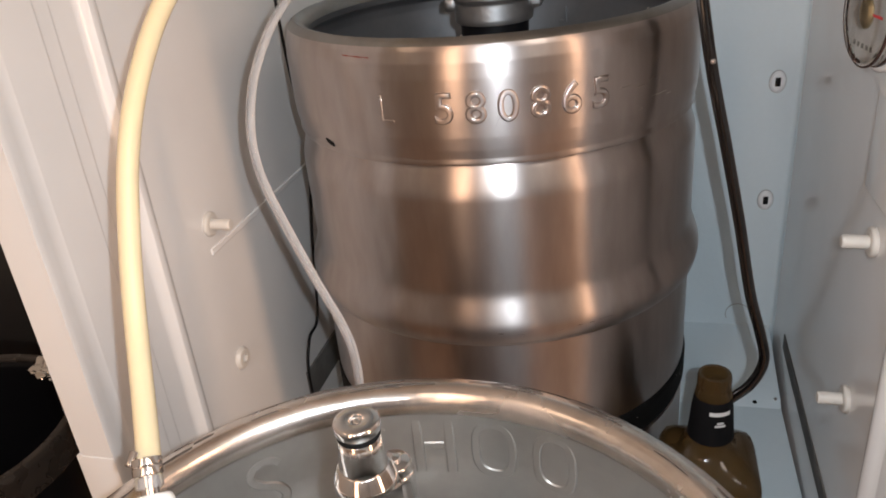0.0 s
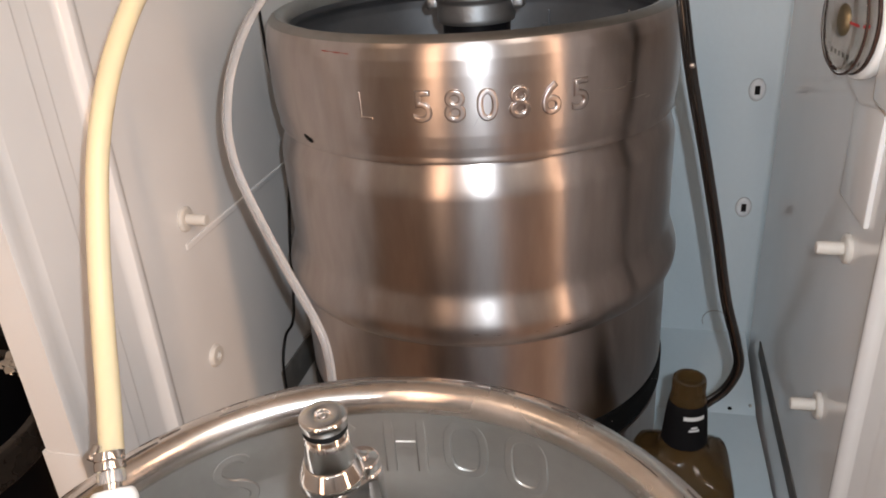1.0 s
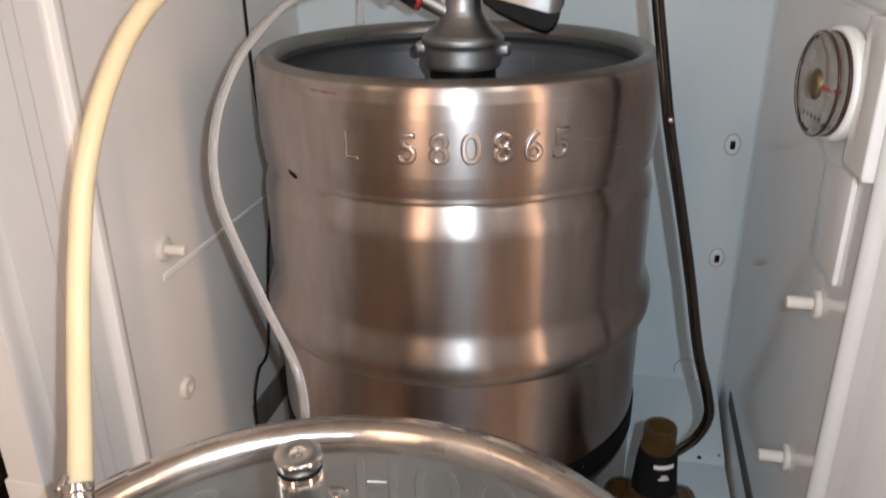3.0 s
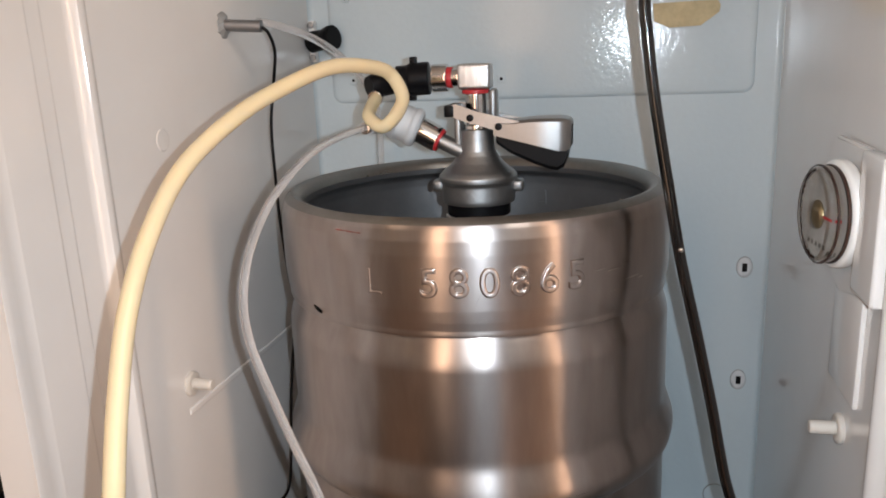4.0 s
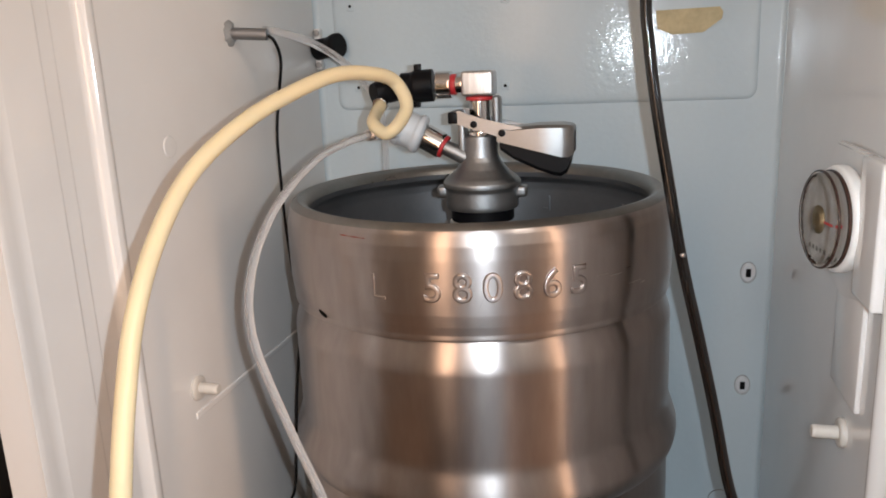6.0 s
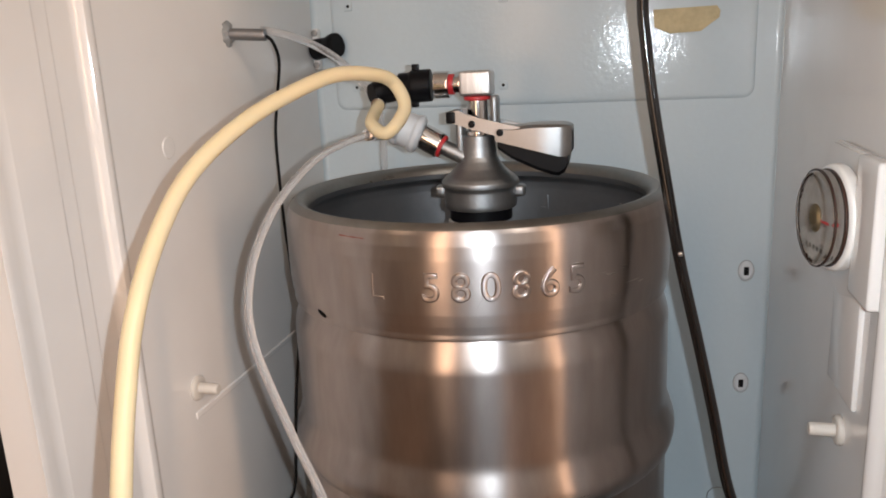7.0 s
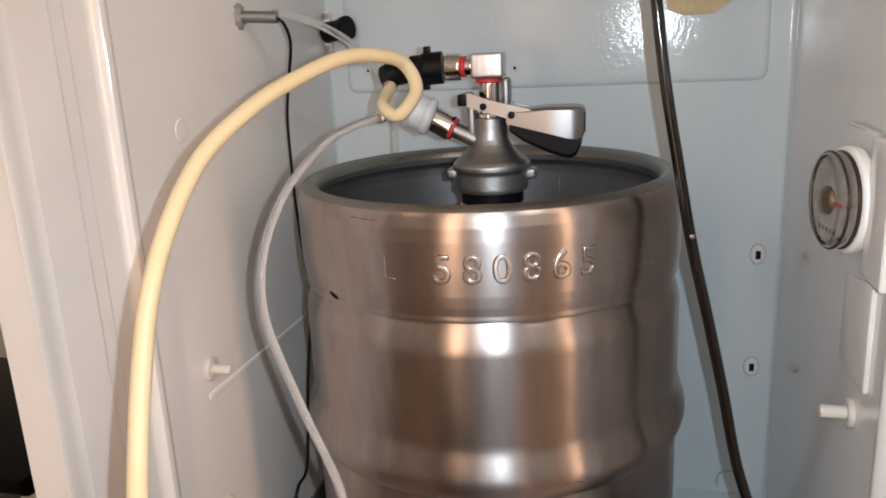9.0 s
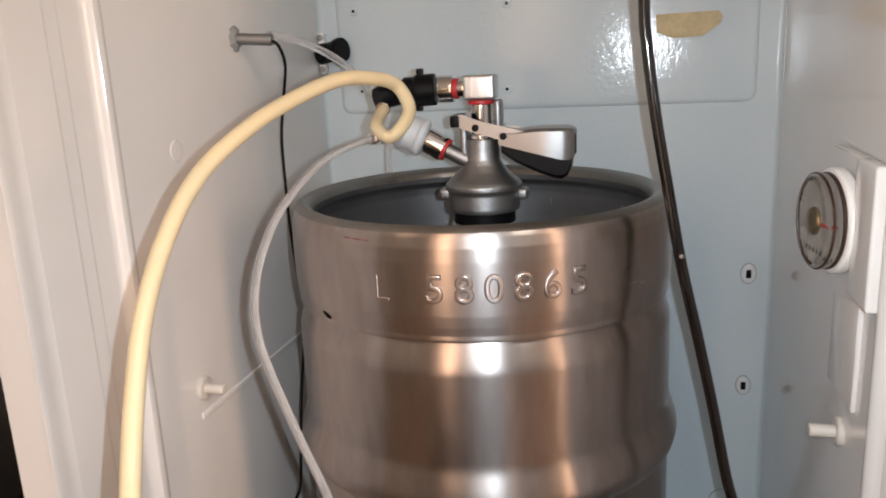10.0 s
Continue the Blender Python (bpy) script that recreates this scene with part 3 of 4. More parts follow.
part("tube", tube([(0.166, -0.11, TOP - 0.001), (0.165, -0.11, 1.1), (0.166, -0.11, 0.961), (0.169, -0.11, 0.922), (0.176, -0.11, 0.871), (0.188, -0.11, 0.804), (0.201, -0.11, 0.735),
                    (0.217, -0.11, 0.667), (0.233, -0.11, 0.596), (0.247, -0.11, 0.528), (0.260, -0.11, 0.483), (0.265, -0.11, 0.455), (0.256, -0.11, 0.428),
                    (0.236, -0.112, 0.407), (0.211, -0.122, 0.387), (0.198, -0.140, 0.365), (0.188, -0.165, 0.330), (0.180, -0.19, 0.256)], 0.0050, 10, 18), PIPE, drain)
drop = bmesh.new()
bmesh.ops.create_uvsphere(drop, u_segments=16, v_segments=10, radius=0.0024, matrix=Matrix.Translation((0.201, -0.116, 0.742)))
part("water_drop", drop, CHROME, drain, "bright water drop")



# ---- probe on the left wall ----
def probe():
    ob = thing("temperature_probe", "steel temperature probe with black cable in the liner wall", "probe", (XL, -0.008, 0.951))
    part("sleeve", plain_rod((0, 0, 0), (0.042, 0.004, -0.003), 0.0062, 0.0008), MATTE_STEEL, ob)
    seal = lathe([(0, 0.004), (0.007, 0.004), (0.0085, 0.0025), (0.012, 0.001), (0.0125, -0.001)], 24, along((0, 0, 0), (1, 0, 0)))
    for v in seal.verts:
        v.co.y *= 1 + 0.25 * math.sin(v.co.z * 900)
        v.co.z *= 1.15
    part("sealant", seal, SEAL_GREY, ob, "smear of grey sealant")
    part("cable", tube([(0.040, 0.004, -0.003), (0.047, 0.008, -0.010), (0.046, 0.022, -0.030), (0.036, 0.032, -0.065), (0.030, 0.030, -0.108), (0.029, 0.030, -0.159),
                        (0.028, 0.034, -0.220), (0.026, 0.048, -0.290), (0.022, 0.066, -0.330), (0.018, 0.040, -0.440), (0.020, 0.010, -0.541), (0.020, -0.022, -0.556), (0.022, -0.045, -0.600), (0.030, -0.05, -0.699)], 0.0018, 8, 10), BLACK, ob, "thin black cable")
    return ob


probe()


# ---- grommet with black plug at the back ----
def plug():
    ob = thing("drain_socket", "black plastic socket on a white bracket at the back corner", "socket", (-0.262, YB, 0.936))
    part("bracket", box((0.001, -0.012, -0.028), (0.010, 0.0, 0.026), 0.003), WHITE_PLASTIC, ob)
    part("socket", lathe(rounded([(0, 0), (0.014, 0), (0.013, 0.022), (0.016, 0.034), (0.0155, 0.040), (0, 0.040)], 0.0012), 40, along((0.006, -0.016, -0.002), (0.05, -0.030, 0.004))), BLACK, ob)
    for h in (0.020, -0.022):
        part("screw", plain_rod((0.0055, -0.0115, h), (0.0055, -0.0145, h), 0.0042), CAST, ob)
    return ob


plug()


# ---- marks on the back wall ----
def wall_screw(x, z):
    ob = thing("wall_clip", "small square white clip with a dark screw hole", "clip", (x, YB - 0.0035, z), "clips in the back wall")
    part("plate", box((-0.0055, -0.0018, -0.0055), (0.0055, 0.001, 0.0055), 0.0012), ENAMEL, ob)
    part("screw_hole", plain_rod((0, -0.0024, 0), (0, 0.0, 0), 0.0021), BLACK, ob)
    return ob


for x, z in ((-0.209, 0.988), (-0.001, 0.986), (-0.204, 0.882), (-0.003, 0.878)):
    wall_screw(x, z)


def slot_clip(z):
    ob = thing("slot_grommet", "oval pale grommet with a dark slot in the back wall", "grommet", (0.3065, YB, z), "grommets in the back wall")
    bm = lathe(rounded([(0.0030, 0.0026), (0.0070, 0.0026), (0.0095, 0.0005), (0.0095, -0.001)], 0.0008), 32, along((0, 0, 0), (0, -1, 0)))
    for v in bm.verts:
        v.co.z *= 1.45
    part("collar", bm, GREY_PLASTIC, ob)
    # Thin dark ring that outlines the collar on the wall.
    seal = lathe([(0.0092, 0.0), (0.0093, 0.0008), (0.0099, 0.0008), (0.0101, 0.0)], 32, along((0, 0, 0), (0, -1, 0)))
    for v in seal.verts:
        v.co.z *= 1.42
    part("seal", seal, SEAL_GREY, ob, "thin dark outline round the grommet")
    part("slot", box((-0.0032, -0.0030, -0.0056), (0.0032, 0.001, 0.0056), 0.0006), BLACK, ob)
    return ob


for z in (0.631, 0.475):
    slot_clip(z)

patch = prism([(-0.038, 0.015), (0.036, 0.016), (0.040, 0.010), (0.039, 0.002), (0.018, -0.013), (-0.018, -0.014), (-0.036, -0.006)], 0.0, 0.0022)
bmesh.ops.transform(patch, matrix=Matrix.Translation((0.222, YB - 0.0037, 0.946)) @ pose(0, 0, 0, 90, 0, 0), verts=patch.verts)
tagged(part("foam_patch", patch, FOAM), "patch of yellowed foam in the back wall", "foam")


# ---- pegs ----
def peg(x, y, z, sign):
    ob = thing("shelf_peg", "white nylon shelf peg in the liner wall", "peg", (x, y, z), "shelf pegs")
    turn = along((0, 0, 0), (sign, 0, 0))
    part("flange", lathe(rounded([(0, -0.001), (0.0125, -0.001), (0.0125, 0.0025), (0.0105, 0.004), (0, 0.004)], 0.0008), 32, turn), PEG, ob)
    part("pin", lathe(rounded([(0, 0.003), (0.0055, 0.003), (0.0055, 0.022), (0.0048, 0.024), (0, 0.024)], 0.0006), 24, turn), PEG, ob)
    return ob


peg(XL, -0.150, 0.606, 1)
peg(XR, -0.154, 0.604, -1)
peg(XR, -0.154, 0.450, -1)


def socket_ring(y, z):
    ob = thing("peg_socket", "empty off-white peg socket in the liner wall", "socket", (XL, y, z), "peg sockets")
    turn = along((0, 0, 0), (1, 0, 0))
    part("ring", lathe(rounded([(0.0045, 0.0005), (0.0045, 0.0045), (0.0105, 0.0042), (0.0125, 0.0), (0.0125, -0.001)], 0.0008), 32, turn), PEG, ob)
    part("bore", lathe([(0, 0.0012), (0.0048, 0.0012)], 24, turn), LINER, ob)
    return ob


socket_ring(-0.150, 0.448)
cap = thing("wall_plug", "flat off-white plug in the liner wall", "plug", (XL, -0.145, 0.846))
part("disc", lathe(rounded([(0, 0.0011), (0.0098, 0.0009), (0.0112, -0.001)], 0.0006), 32, along((0, 0, 0), (1, 0, 0))), LINER, cap)


# ---- thermostat on the right wall ----
def thermostat():
    ob = thing("thermostat", "white thermostat housing with a clear round dial on the liner wall", "thermostat", (XR, -0.15, 0.785))
    shape = [(0.078, 0.030), (0.060, 0.050), (-0.040, 0.050), (-0.048, 0.042), (-0.048, -0.056), (0.014, -0.070), (0.078, -0.052)]
    plate = prism(shape, 0.0, 0.007, 0.0018)
    bmesh.ops.transform(plate, matrix=Matrix(((0, 0, -1, 0.001), (1, 0, 0, 0), (0, 1, 0, 0), (0, 0, 0, 1))), verts=plate.verts)
    part("housing", plate, LINER, ob)
    part("lamp_block", box((-0.0105, -0.080, -0.054), (0.001, -0.030, 0.050), 0.003, 3), LINER, ob)
    part("lower_plate", box((-0.0035, -0.040, -0.148), (0.001, 0.035, -0.054), 0.0022), LINER, ob)
    axis = along((-0.010, 0.004, -0.004), (-0.9, -0.13, 0.0))
    part("boss", lathe(rounded([(0, 0), (0.042, 0), (0.042, 0.008), (0.039, 0.010), (0, 0.010)], 0.002), 64, axis), WHITE_PLASTIC, ob)
    part("dial_card", lathe([(0, 0.0115), (0.034, 0.0115), (0.034, 0.009)], 64, axis), DIAL, ob)
    part("dark_ring", lathe(rounded([(0.0345, 0.010), (0.0385, 0.010), (0.0385, 0.0122), (0.0350, 0.0122)], 0.0005), 64, axis), BROWN_RING, ob)
    part("front_ring", lathe(rounded([(0.0366, 0.0182), (0.0386, 0.0182), (0.0386, 0.0196), (0.0366, 0.0196)], 0.0004), 64, axis, True), BROWN_RING, ob)
    part("clear_cover", lathe(rounded([(0.0375, 0.012), (0.0375, 0.0195), (0.036, 0.0215), (0, 0.0225), (0, 0.0212), (0.0350, 0.0203), (0.0360, 0.019), (0.0360, 0.012)], 0.0006), 64, axis), CLEAR, ob).visible_shadow = False
    part("hub", lathe(rounded([(0, 0.0115), (0.011, 0.0115), (0.011, 0.0145), (0.006, 0.0175), (0, 0.018)], 0.0008), 32, axis), BRASS, ob)
    m = axis
    part("pointer", box((0.010, -0.001, 0.0135), (0.026, 0.001, 0.0145), 0.0003, m=m), RED, ob, "red pointer")
    for k in range(5):
        bar = box((-0.016 + 0.007 * k, -0.025, 0.0116), (-0.0125 + 0.007 * k, -0.0215, 0.0121), 0, m=m)
        part("dial_mark", bar, DARK_GAP, ob)
    return ob


thermostat()


# ---- bottle ----
def bottle():
    ob = thing("bottle", "square-shouldered amber glass bottle with a black neck label", "bottle", (0.218, -0.150, FLOOR))
    bm = bmesh.new()
    rings = []
    prof = [(0.040, 0.0, 1), (0.0435, 0.006, 1), (0.0465, 0.100, 1), (0.0460, 0.112, 1), (0.0425, 0.121, 0.9), (0.0345, 0.128, 0.5), (0.0258, 0.135, 0.15), (0.0214, 0.142, 0.0), (0.0207, 0.150, 0.0),
            (0.0197, 0.162, 0), (0.0181, 0.182, 0), (0.0152, 0.203, 0), (0.0142, 0.205, 0), (0.0152, 0.206, 0), (0.0152, 0.214, 0), (0.0144, 0.217, 0), (0.0112, 0.217, 0), (0.0105, 0.214, 0), (0.0105, 0.200, 0)]
    for r, z, square in prof:
        ring = []
        for k in range(48):
            a = 2 * math.pi * k / 48
            c, s = math.cos(a), math.sin(a)
            p = 2 + 5 * square
            q = r / (abs(c) ** p + abs(s) ** p) ** (1 / p)
            ring.append(bm.verts.new((q * c, q * s, z)))
        rings.append(ring)
    for a, b in zip(rings, rings[1:]):
        for k in range(48):
            j = (k + 1) % 48
            bm.faces.new((a[k], a[j], b[j], b[k]))
    bm.faces.new(rings[0][::-1])
    bm.faces.new(rings[-1])
    part("glass", bm, GLASS_AMBER, ob)
    label = lathe([(0.0212, 0.149), (0.0210, 0.152), (0.0201, 0.162), (0.0185, 0.182), (0.0168, 0.194)], 48)
    part("neck_label", label, LABEL, ob, "black paper neck label")
    for k, (w, z) in enumerate(((0.020, 0.1840), (0.006, 0.1745), (0.010, 0.1715))):
        bar = bmesh.new()
        rows = []
        for j in range(9):
            r = 0.0341 - z * 0.083
            a = radians(18) + (j / 8 - 0.5) * w / r
            rows.append([bar.verts.new((r * math.sin(a), -r * math.cos(a), z + d)) for d in (-0.0022 + 0.001 * (k > 0), 0.0022 - 0.001 * (k > 0))])
        for a, b in zip(rows, rows[1:]):
            bar.faces.new((a[0], b[0], b[1], a[1]))
        part("print_bar", bar, INK, ob)
    return ob


bottle()


# ---- front keg ----
FX, FY, FRIM, FR = 0.0444, -0.5567, 0.5996, 0.1746


def front_keg():
    keg = thing("front_keg", "shorter steel keg with a thick rolled rim standing before the refrigerator", "keg", (FX, FY, 0))
    t = 0.0113
    ring = [(FR + t * math.cos(a), FRIM + t * math.sin(a)) for a in (2 * math.pi * k / 20 for k in range(20))]
    part("rolled_rim", lathe(ring, 160, None, True), WORN, keg, "scuffed rolled steel rim")
    skirt = [(FR + 0.002, FRIM - 0.008), (FR + 0.004, FRIM - 0.05), (FR + 0.004, 0.50), (FR + 0.001, 0.49), (FR - 0.001, 0.50), (FR + 0.001, FRIM - 0.05), (FR - 0.001, FRIM - 0.008)]
    part("skirt", lathe(skirt, 160, None, True), PALE_STEEL, keg)
    dome = [(FR + 0.001, 0.490), (FR - 0.002, 0.499), (FR - 0.008, 0.506), (FR - 0.022, 0.513), (0.135, 0.518), (0.110, 0.528), (0.060, 0.538), (0.030, 0.541), (0, 0.541)]
    part("dome", lathe(dome, 128), PALE_STEEL, keg)
    body = [(FR + 0.002, 0.492), (FR + 0.008, 0.480), (FR + 0.010, 0.46), (FR + 0.010, 0.32), (FR + 0.017, 0.30), (FR + 0.010, 0.28), (FR + 0.010, 0.06), (FR, 0.02), (FR - 0.006, 0.0), (0, 0.0)]
    part("body", lathe(body, 128), STEEL, keg)
    return keg


front = front_keg()


def scuff(parent, radius, z, start, end, wide, rise=0.0, slope=0.0):
    """A thin dark scratch round a drum; degrees from -y towards +x."""
    bm = bmesh.new()
    rows = []
    for k in range(7):
        u = k / 6
        a = radians(start + (end - start) * u)
        w = wide * (0.35 + 0.65 * math.sin(math.pi * (0.1 + 0.8 * u)))
        mid = z + rise * u
        rows.append([bm.verts.new(((radius + slope * d) * math.sin(a), -(radius + slope * d) * math.cos(a), mid + d)) for d in (-w, w)])
    for a, b in zip(rows, rows[1:]):
        bm.faces.new((a[0], b[0], b[1], a[1]))
    return part("scuff_mark", bm, SCUFF, parent)


for k in range(44):
    b = radians(random.uniform(35, 115))
    a = 180 + random.uniform(-75, 75)
    scuff(front, FR + 0.01145 * math.cos(b), FRIM + 0.01145 * math.sin(b), a, a + random.uniform(2, 11), random.uniform(0.0002, 0.0010), 0.0, -math.tan(b) if b < 1.2 else 0.0)
a = radians(25.5)
speck = box((-0.0030, -0.0008, -0.0012), (0.0030, 0.0008, 0.0012), 0.0005)
bmesh.ops.transform(speck, matrix=Matrix.Translation(((FR - 0.001) * math.sin(a), (FR - 0.001) * math.cos(a), 0.527)) @ pose(0, 0, 0, 0, 25, -25), verts=speck.verts)
part("dirt_speck", speck, RUBBER, front)


def pressed(bm, degrees, z):
    """Lays a flat relief (x, height, rise) round the inside of the skirt."""
    for v in bm.verts:
        a = radians(degrees) + v.co.x / FR
        r = FR + 0.0006 - v.co.z
        v.co = Vector((r * math.sin(a), r * math.cos(a), z + v.co.y))
    return bm


RELIEF = ((-1.0, 0.0), (-0.84, 0.0008), (-0.70, 0.0011), (-0.60, 0.0011), (0.60, 0.0011), (0.70, 0.0011), (0.84, 0.0008), (1.0, 0.0))


def emboss_ring(w, h, degrees, z, half=0.0031):
    """A pressed oval band with a flat top."""
    bm = bmesh.new()
    n, rows = 48, []
    for k in range(n):
        c, s = math.cos(2 * math.pi * k / n), math.sin(2 * math.pi * k / n)
        px, pz = math.copysign(abs(c) ** 0.7, c), math.copysign(abs(s) ** 0.7, s)
        rows.append([bm.verts.new(((w + half * u) * px, (h + half * u) * pz, d)) for u, d in RELIEF])
    for a, b in zip(rows, rows[1:] + rows[:1]):
        for j in range(len(RELIEF) - 1):
            bm.faces.new((a[j], b[j], b[j + 1], a[j + 1]))
    return pressed(bm, degrees, z)


def emboss_curve(points, degrees, z, half=0.0033):
    """A pressed flat-topped stroke along a bent line, with tapered ends."""
    line = [v.to_2d() for v in smooth_line([(x, y, 0) for x, y in points], 8)]
    bm = bmesh.new()
    rows = []
    for k, here in enumerate(line):
        ahead = (line[min(k + 1, len(line) - 1)] - line[max(k - 1, 0)]).normalized()
        side, low = Vector((-ahead.y, ahead.x)), 0.0 if k in (0, len(line) - 1) else 1.0
        rows.append([bm.verts.new((*(here + side * half * u), d * low)) for u, d in RELIEF])
    for a, b in zip(rows, rows[1:]):
        for j in range(len(RELIEF) - 1):
            bm.faces.new((a[j], b[j], b[j + 1], a[j + 1]))
    return pressed(bm, degrees, z)


for degrees in (5.2, 18.6):
    part("pressed_oval", emboss_ring(0.0122, 0.0195, degrees, 0.5595), PALE_STEEL, front)
for x in (-0.0105, 0.0105):
    part("pressed_bar", emboss_curve([(x, -0.0225 + 0.005625 * k) for k in range(9)], -7.8, 0.5595, 0.0037), PALE_STEEL, front)
part("pressed_bar", emboss_curve([(-0.0068 + 0.0034 * k, 0.0) for k in range(5)], -7.8, 0.5595, 0.0034), PALE_STEEL, front)
part("pressed_curve", emboss_curve([(0.010, 0.014), (0.004, 0.019), (-0.006, 0.018), (-0.010, 0.010), (-0.004, 0.002), (0.005, -0.003), (0.010, -0.011), (0.005, -0.019), (-0.006, -0.019), (-0.011, -0.013)], -44.0, 0.5560), PALE_STEEL, front)
part("pressed_curve", emboss_curve([(0.011, 0.013), (0.005, 0.019), (-0.006, 0.018), (-0.012, 0.008), (-0.012, -0.008), (-0.006, -0.018), (0.005, -0.019), (0.011, -0.013)], -22.0, 0.5595), PALE_STEEL, front)


def post():
    """The polished post that rises from the middle of the front keg."""
    ob = thing("keg_post", "polished steel keg post with a black ring seal", "keg post", (0.030, -0.514, 0.536))
    top = 0.687 - 0.536
    part("base", hexagon((0.001, 0, 0), (0.001, 0, top - 0.034), 0.0275, 0.001), CHROME, ob)
    part("shoulder", lathe(rounded([(0, top - 0.036), (0.0150, top - 0.036), (0.0148, top - 0.032), (0.0118, top - 0.0245), (0, top - 0.0245)], 0.001), 48), CHROME, ob)
    part("neck", lathe(rounded([(0, top - 0.026), (0.0114, top - 0.026), (0.0104, top - 0.016), (0.0094, top - 0.0085), (0, top - 0.0085)], 0.001), 48), CHROME, ob)
    part("ring_seal", lathe(rounded([(0, top - 0.0095), (0.0096, top - 0.0090), (0.0101, top - 0.0070), (0.0098, top - 0.0052), (0, top - 0.0042)], 0.0008), 48), RUBBER, ob, "black rubber ring seal")
    part("cap", lathe(rounded([(0, top - 0.0055), (0.0103, top - 0.0055), (0.0106, top - 0.0012), (0.0098, top), (0.0035, top), (0.0032, top - 0.002), (0, top - 0.002)], 0.0006), 48), CHROME, ob)
    part("poppet", lathe(rounded([(0, top - 0.0005), (0.0017, top - 0.0008), (0.0020, top - 0.0025)], 0.0004), 20), CHROME, ob)
    return ob


post()


def relief_valve():
    ob = thing("relief_valve", "small polished steel relief valve on the front keg", "valve", (0.0345, -0.4900, 0.538))
    part("body", lathe(rounded([(0, 0), (0.0098, 0), (0.0098, 0.098), (0.0088, 0.1005), (0.0086, 0.105), (0, 0.106)], 0.0012), 40), CHROME, ob)
    part("cap", lathe(rounded([(0, 0.1055), (0.0040, 0.1055), (0.0036, 0.1075), (0, 0.1080)], 0.0006), 32), CHROME, ob)
    return ob


relief_valve()


def white_disconnect():
    ob = thing("quick_disconnect", "white plastic quick disconnect with a steel hose clamp", "hose fitting", (-0.092, -0.509, 0.633))
    axis = along((0, 0, 0), (0.004, -0.0075, -0.0095))
    part("stub", lathe(rounded([(0, -0.004), (0.0045, -0.004), (0.0045, 0.016), (0, 0.016)], 0.0006), 24, axis), CHROME, ob)
    part("clamp", lathe(rounded([(0.0060, -0.010), (0.0076, -0.010), (0.0076, -0.006), (0.0071, -0.0055), (0.0076, -0.005), (0.0076, -0.001), (0.0060, -0.001)], 0.0004), 40, axis, True), CHROME, ob, "steel hose clamp")
    part("clamp_screw", plain_rod((-0.0115, 0.002, 0.004), (-0.0115, 0.009, 0.008), 0.0026), CHROME, ob)
    part("collar", lathe(rounded([(0.0040, -0.0005), (0.0070, -0.0005), (0.0070, 0.0055), (0.0040, 0.0055)], 0.0008), 32, axis), HOSE_CLEAR, ob)
    part("body", lathe(rounded([(0, 0.0085), (0.0098, 0.0085), (0.0116, 0.0125), (0.0116, 0.050), (0.0145, 0.054), (0.0145, 0.084), (0, 0.084)], 0.0018), 48, axis), WHITE_PLASTIC, ob)
    return ob


white_disconnect()


# ---- beside the refrigerator ----
def bucket():
    ob = thing("bucket", "black plastic bucket standing beside the refrigerator", "bucket", (-0.60, -0.25, 0))
    prof = rounded([(0, 0.0), (0.125, 0.0), (0.142, 0.355), (0.150, 0.358), (0.150, 0.385), (0.143, 0.390), (0.138, 0.384), (0.120, 0.05), (0, 0.045)], 0.004)
    part("shell", lathe(prof, 64), BLACK, ob)
    part("rim", lathe(rounded([(0.1505, 0.352), (0.1540, 0.354), (0.1540, 0.388), (0.1515, 0.3935), (0.1420, 0.3930), (0.1405, 0.3880), (0.1490, 0.3860), (0.1505, 0.352)], 0.0015), 64), BUCKET_RIM, ob, "scuffed dark brown bucket rim")
    return ob


bucket()


def foil():
    bm = bmesh.new()
    bmesh.ops.create_icosphere(bm, subdivisions=4, radius=1.0)
    for v in bm.verts:
        k = 1 + 0.45 * noise.noise(v.co * 2.3) + 0.25 * noise.noise(v.co * 6.0)
        v.co = Vector((v.co.x * 0.030 * k, v.co.y * 0.022 * k, v.co.z * 0.010 * k))
    ob = tagged(part("foil_scrap", bm, FOIL, None, "", True), "crumpled scrap of silver foil lying on the bucket rim", "foil")
    ob.location = (-0.537, -0.122, 0.397)
    return ob


foil()


def crate():
    ob = thing("crate", "black plastic crate standing by the wall", "crate", (-0.95, 0.20, 0))
    part("shell", box((-0.20, -0.18, 0.0), (0.24, 0.20, 0.33), 0.012, 3), BLACK, ob)
    part("rim", box((-0.212, -0.192, 0.30), (0.252, 0.212, 0.335), 0.006), BLACK, ob)
    part("grip", box((-0.05, -0.197, 0.22), (0.07, -0.188, 0.25), 0.003), GREY_PLASTIC, ob)
    return ob


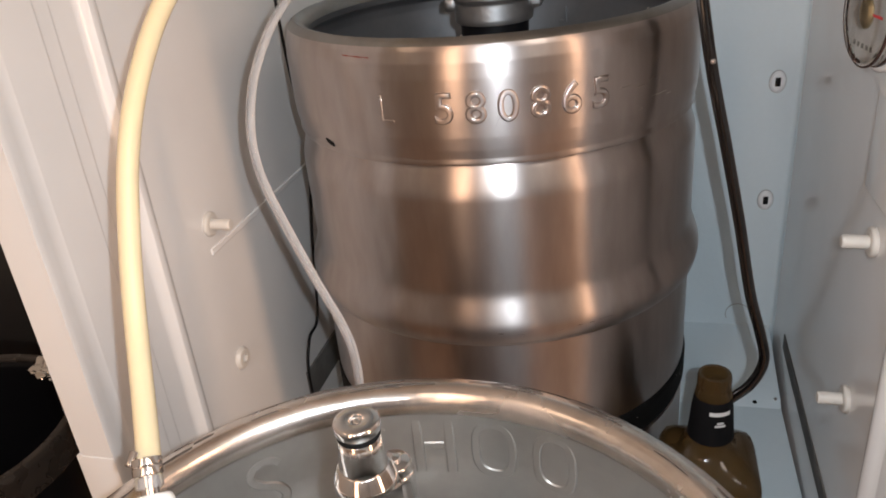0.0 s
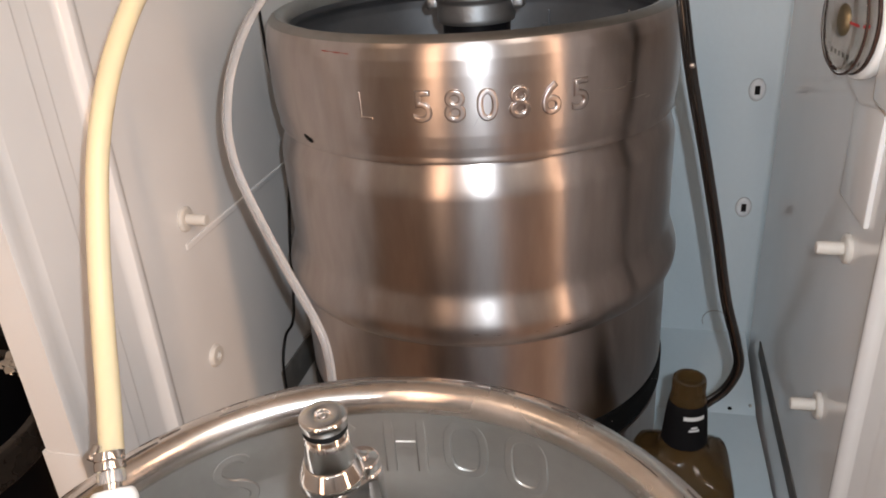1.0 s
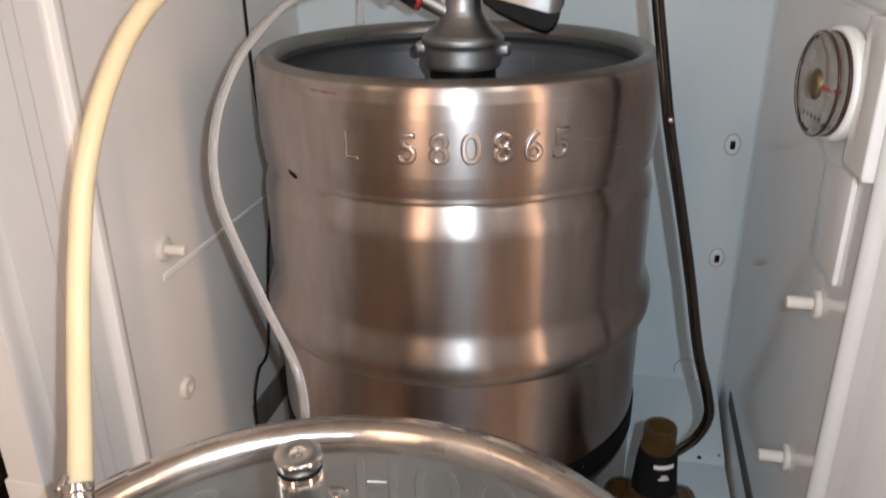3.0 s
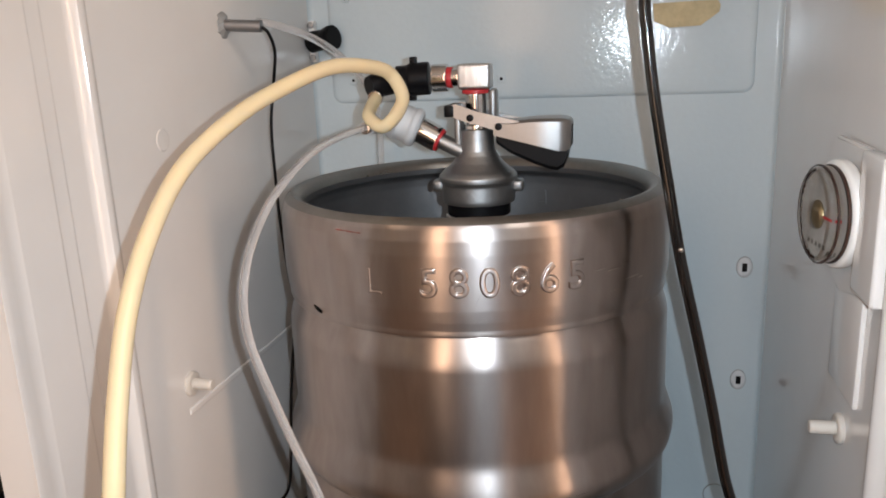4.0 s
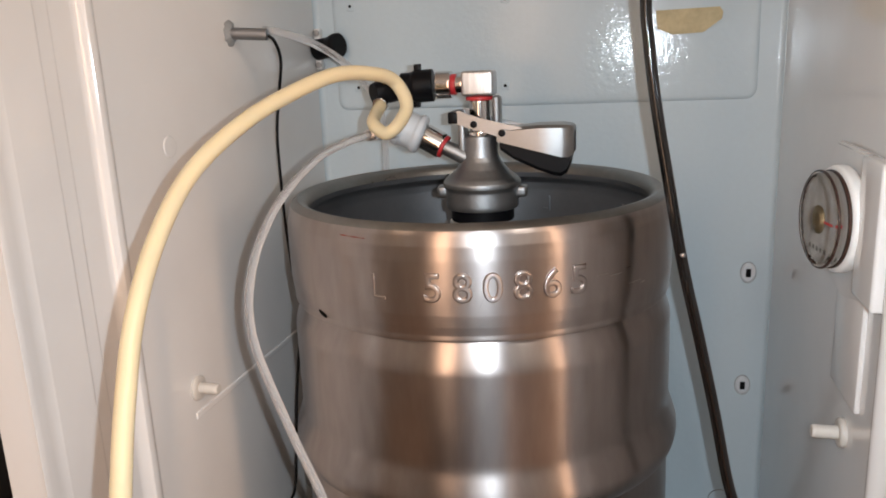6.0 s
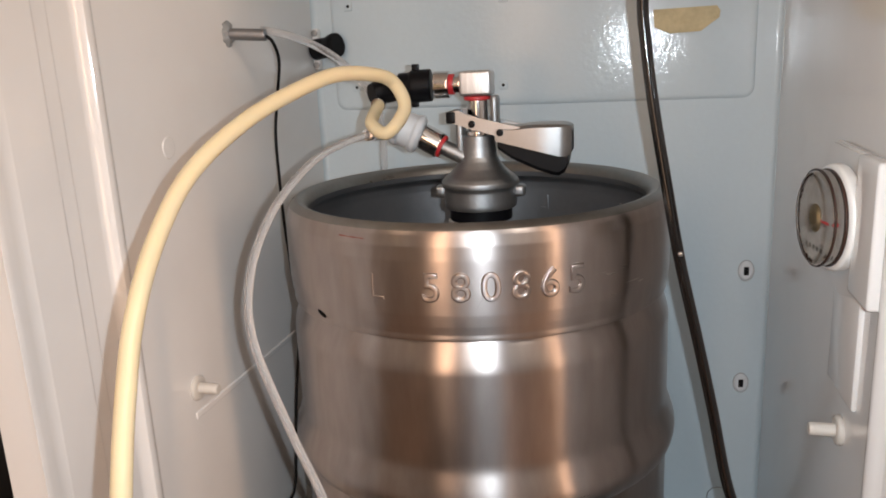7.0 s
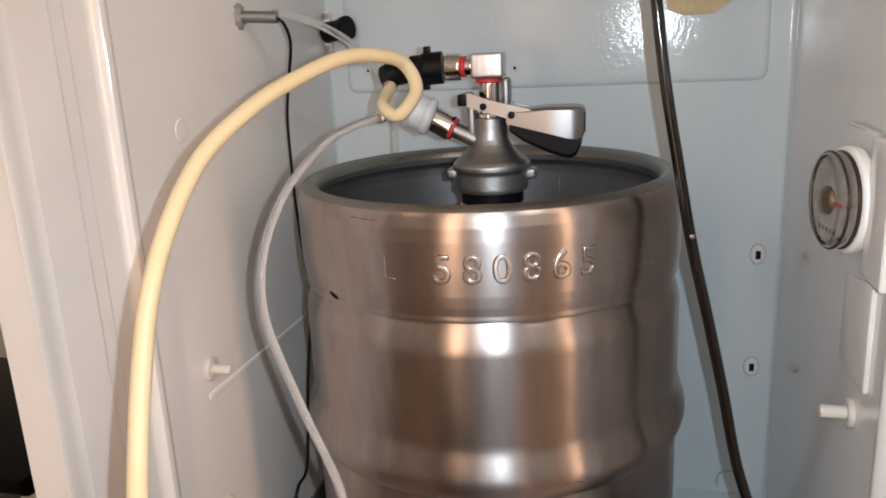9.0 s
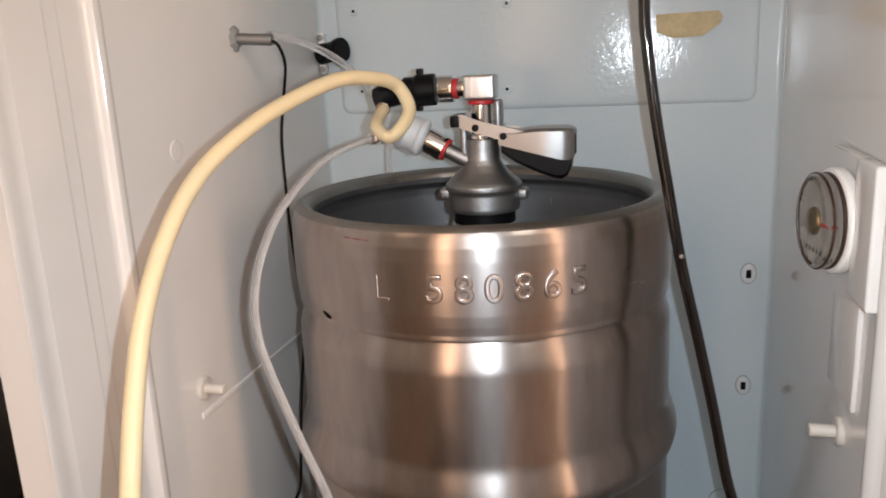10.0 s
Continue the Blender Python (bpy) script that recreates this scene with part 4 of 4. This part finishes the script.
crate()


for k in range(20):
    a = random.uniform(-2, 36)
    z = random.uniform(0.2765, 0.2830)
    scuff(tall, 0.2062 + (z - 0.2765) * 0.22, z, a, a + random.uniform(1.0, 4.0), random.uniform(0.00015, 0.0005), 0.0, 0.22)
# Dark dots stand for drain holes, the steel dot for a highlight.
for x, y in ((0.297, 0.094), (0.322, 0.100), (0.285, 0.112)):
    part("floor_dot", lathe([(0, 0.0012), (0.0022, 0.0008), (0.0030, -0.0008)], 16, Matrix.Translation((x, y, 0.2555 if y > 0.098 else 0.2535))), CHROME if x > 0.3 else RUBBER, bpy.data.objects["floor_slope"])
loop = [(0.285 + 0.016 * math.cos(a), YB - 0.003, 0.302 + 0.016 * math.sin(a)) for a in (radians(20 + 17 * k) for k in range(12))]
tagged(part("wire_loop", tube(loop, 0.0006, 4, 6), CAST), "thin bent wire loop against the back wall", "wire")
for start, end, z, wide in ((41, 44.5, 0.4825, 0.00018), (45, 49, 0.4800, 0.00022), (51, 57, 0.4685, 0.00022), (50, 52.5, 0.4835, 0.0003), (57, 59, 0.4655, 0.0003), (46.5, 48, 0.4610, 0.0002)):
    scuff(tall, 0.1986, z, start, end, wide, random.uniform(-0.0006, 0.0006)).data.materials[0] = WORN
scuff(tall, 0.1986, 0.4640, 10.5, 12.2, 0.00012, 0.011)
for x, y, z, r in ((-0.0770, -0.1669, 0.7818, 0.0012), (-0.0560, -0.1740, 0.7815, 0.0006), (0.1500, -0.1000, 0.7830, 0.0008)):
    bead = bmesh.new()
    bmesh.ops.create_uvsphere(bead, u_segments=12, v_segments=8, radius=r, matrix=Matrix.Translation((x, y, z - FLOOR)))
    part("water_drop", bead, CHROME, tall, "bright water drop")
for k in range(16):
    a, z = radians(random.uniform(20, 80)), random.uniform(0.126, 0.154)
    bead = bmesh.new()
    bmesh.ops.create_uvsphere(bead, u_segments=8, v_segments=6, radius=random.uniform(0.0004, 0.0009), matrix=Matrix.Translation((0.2006 * math.sin(a), -0.2006 * math.cos(a), z)))
    part("water_drop", bead, CHROME, tall)
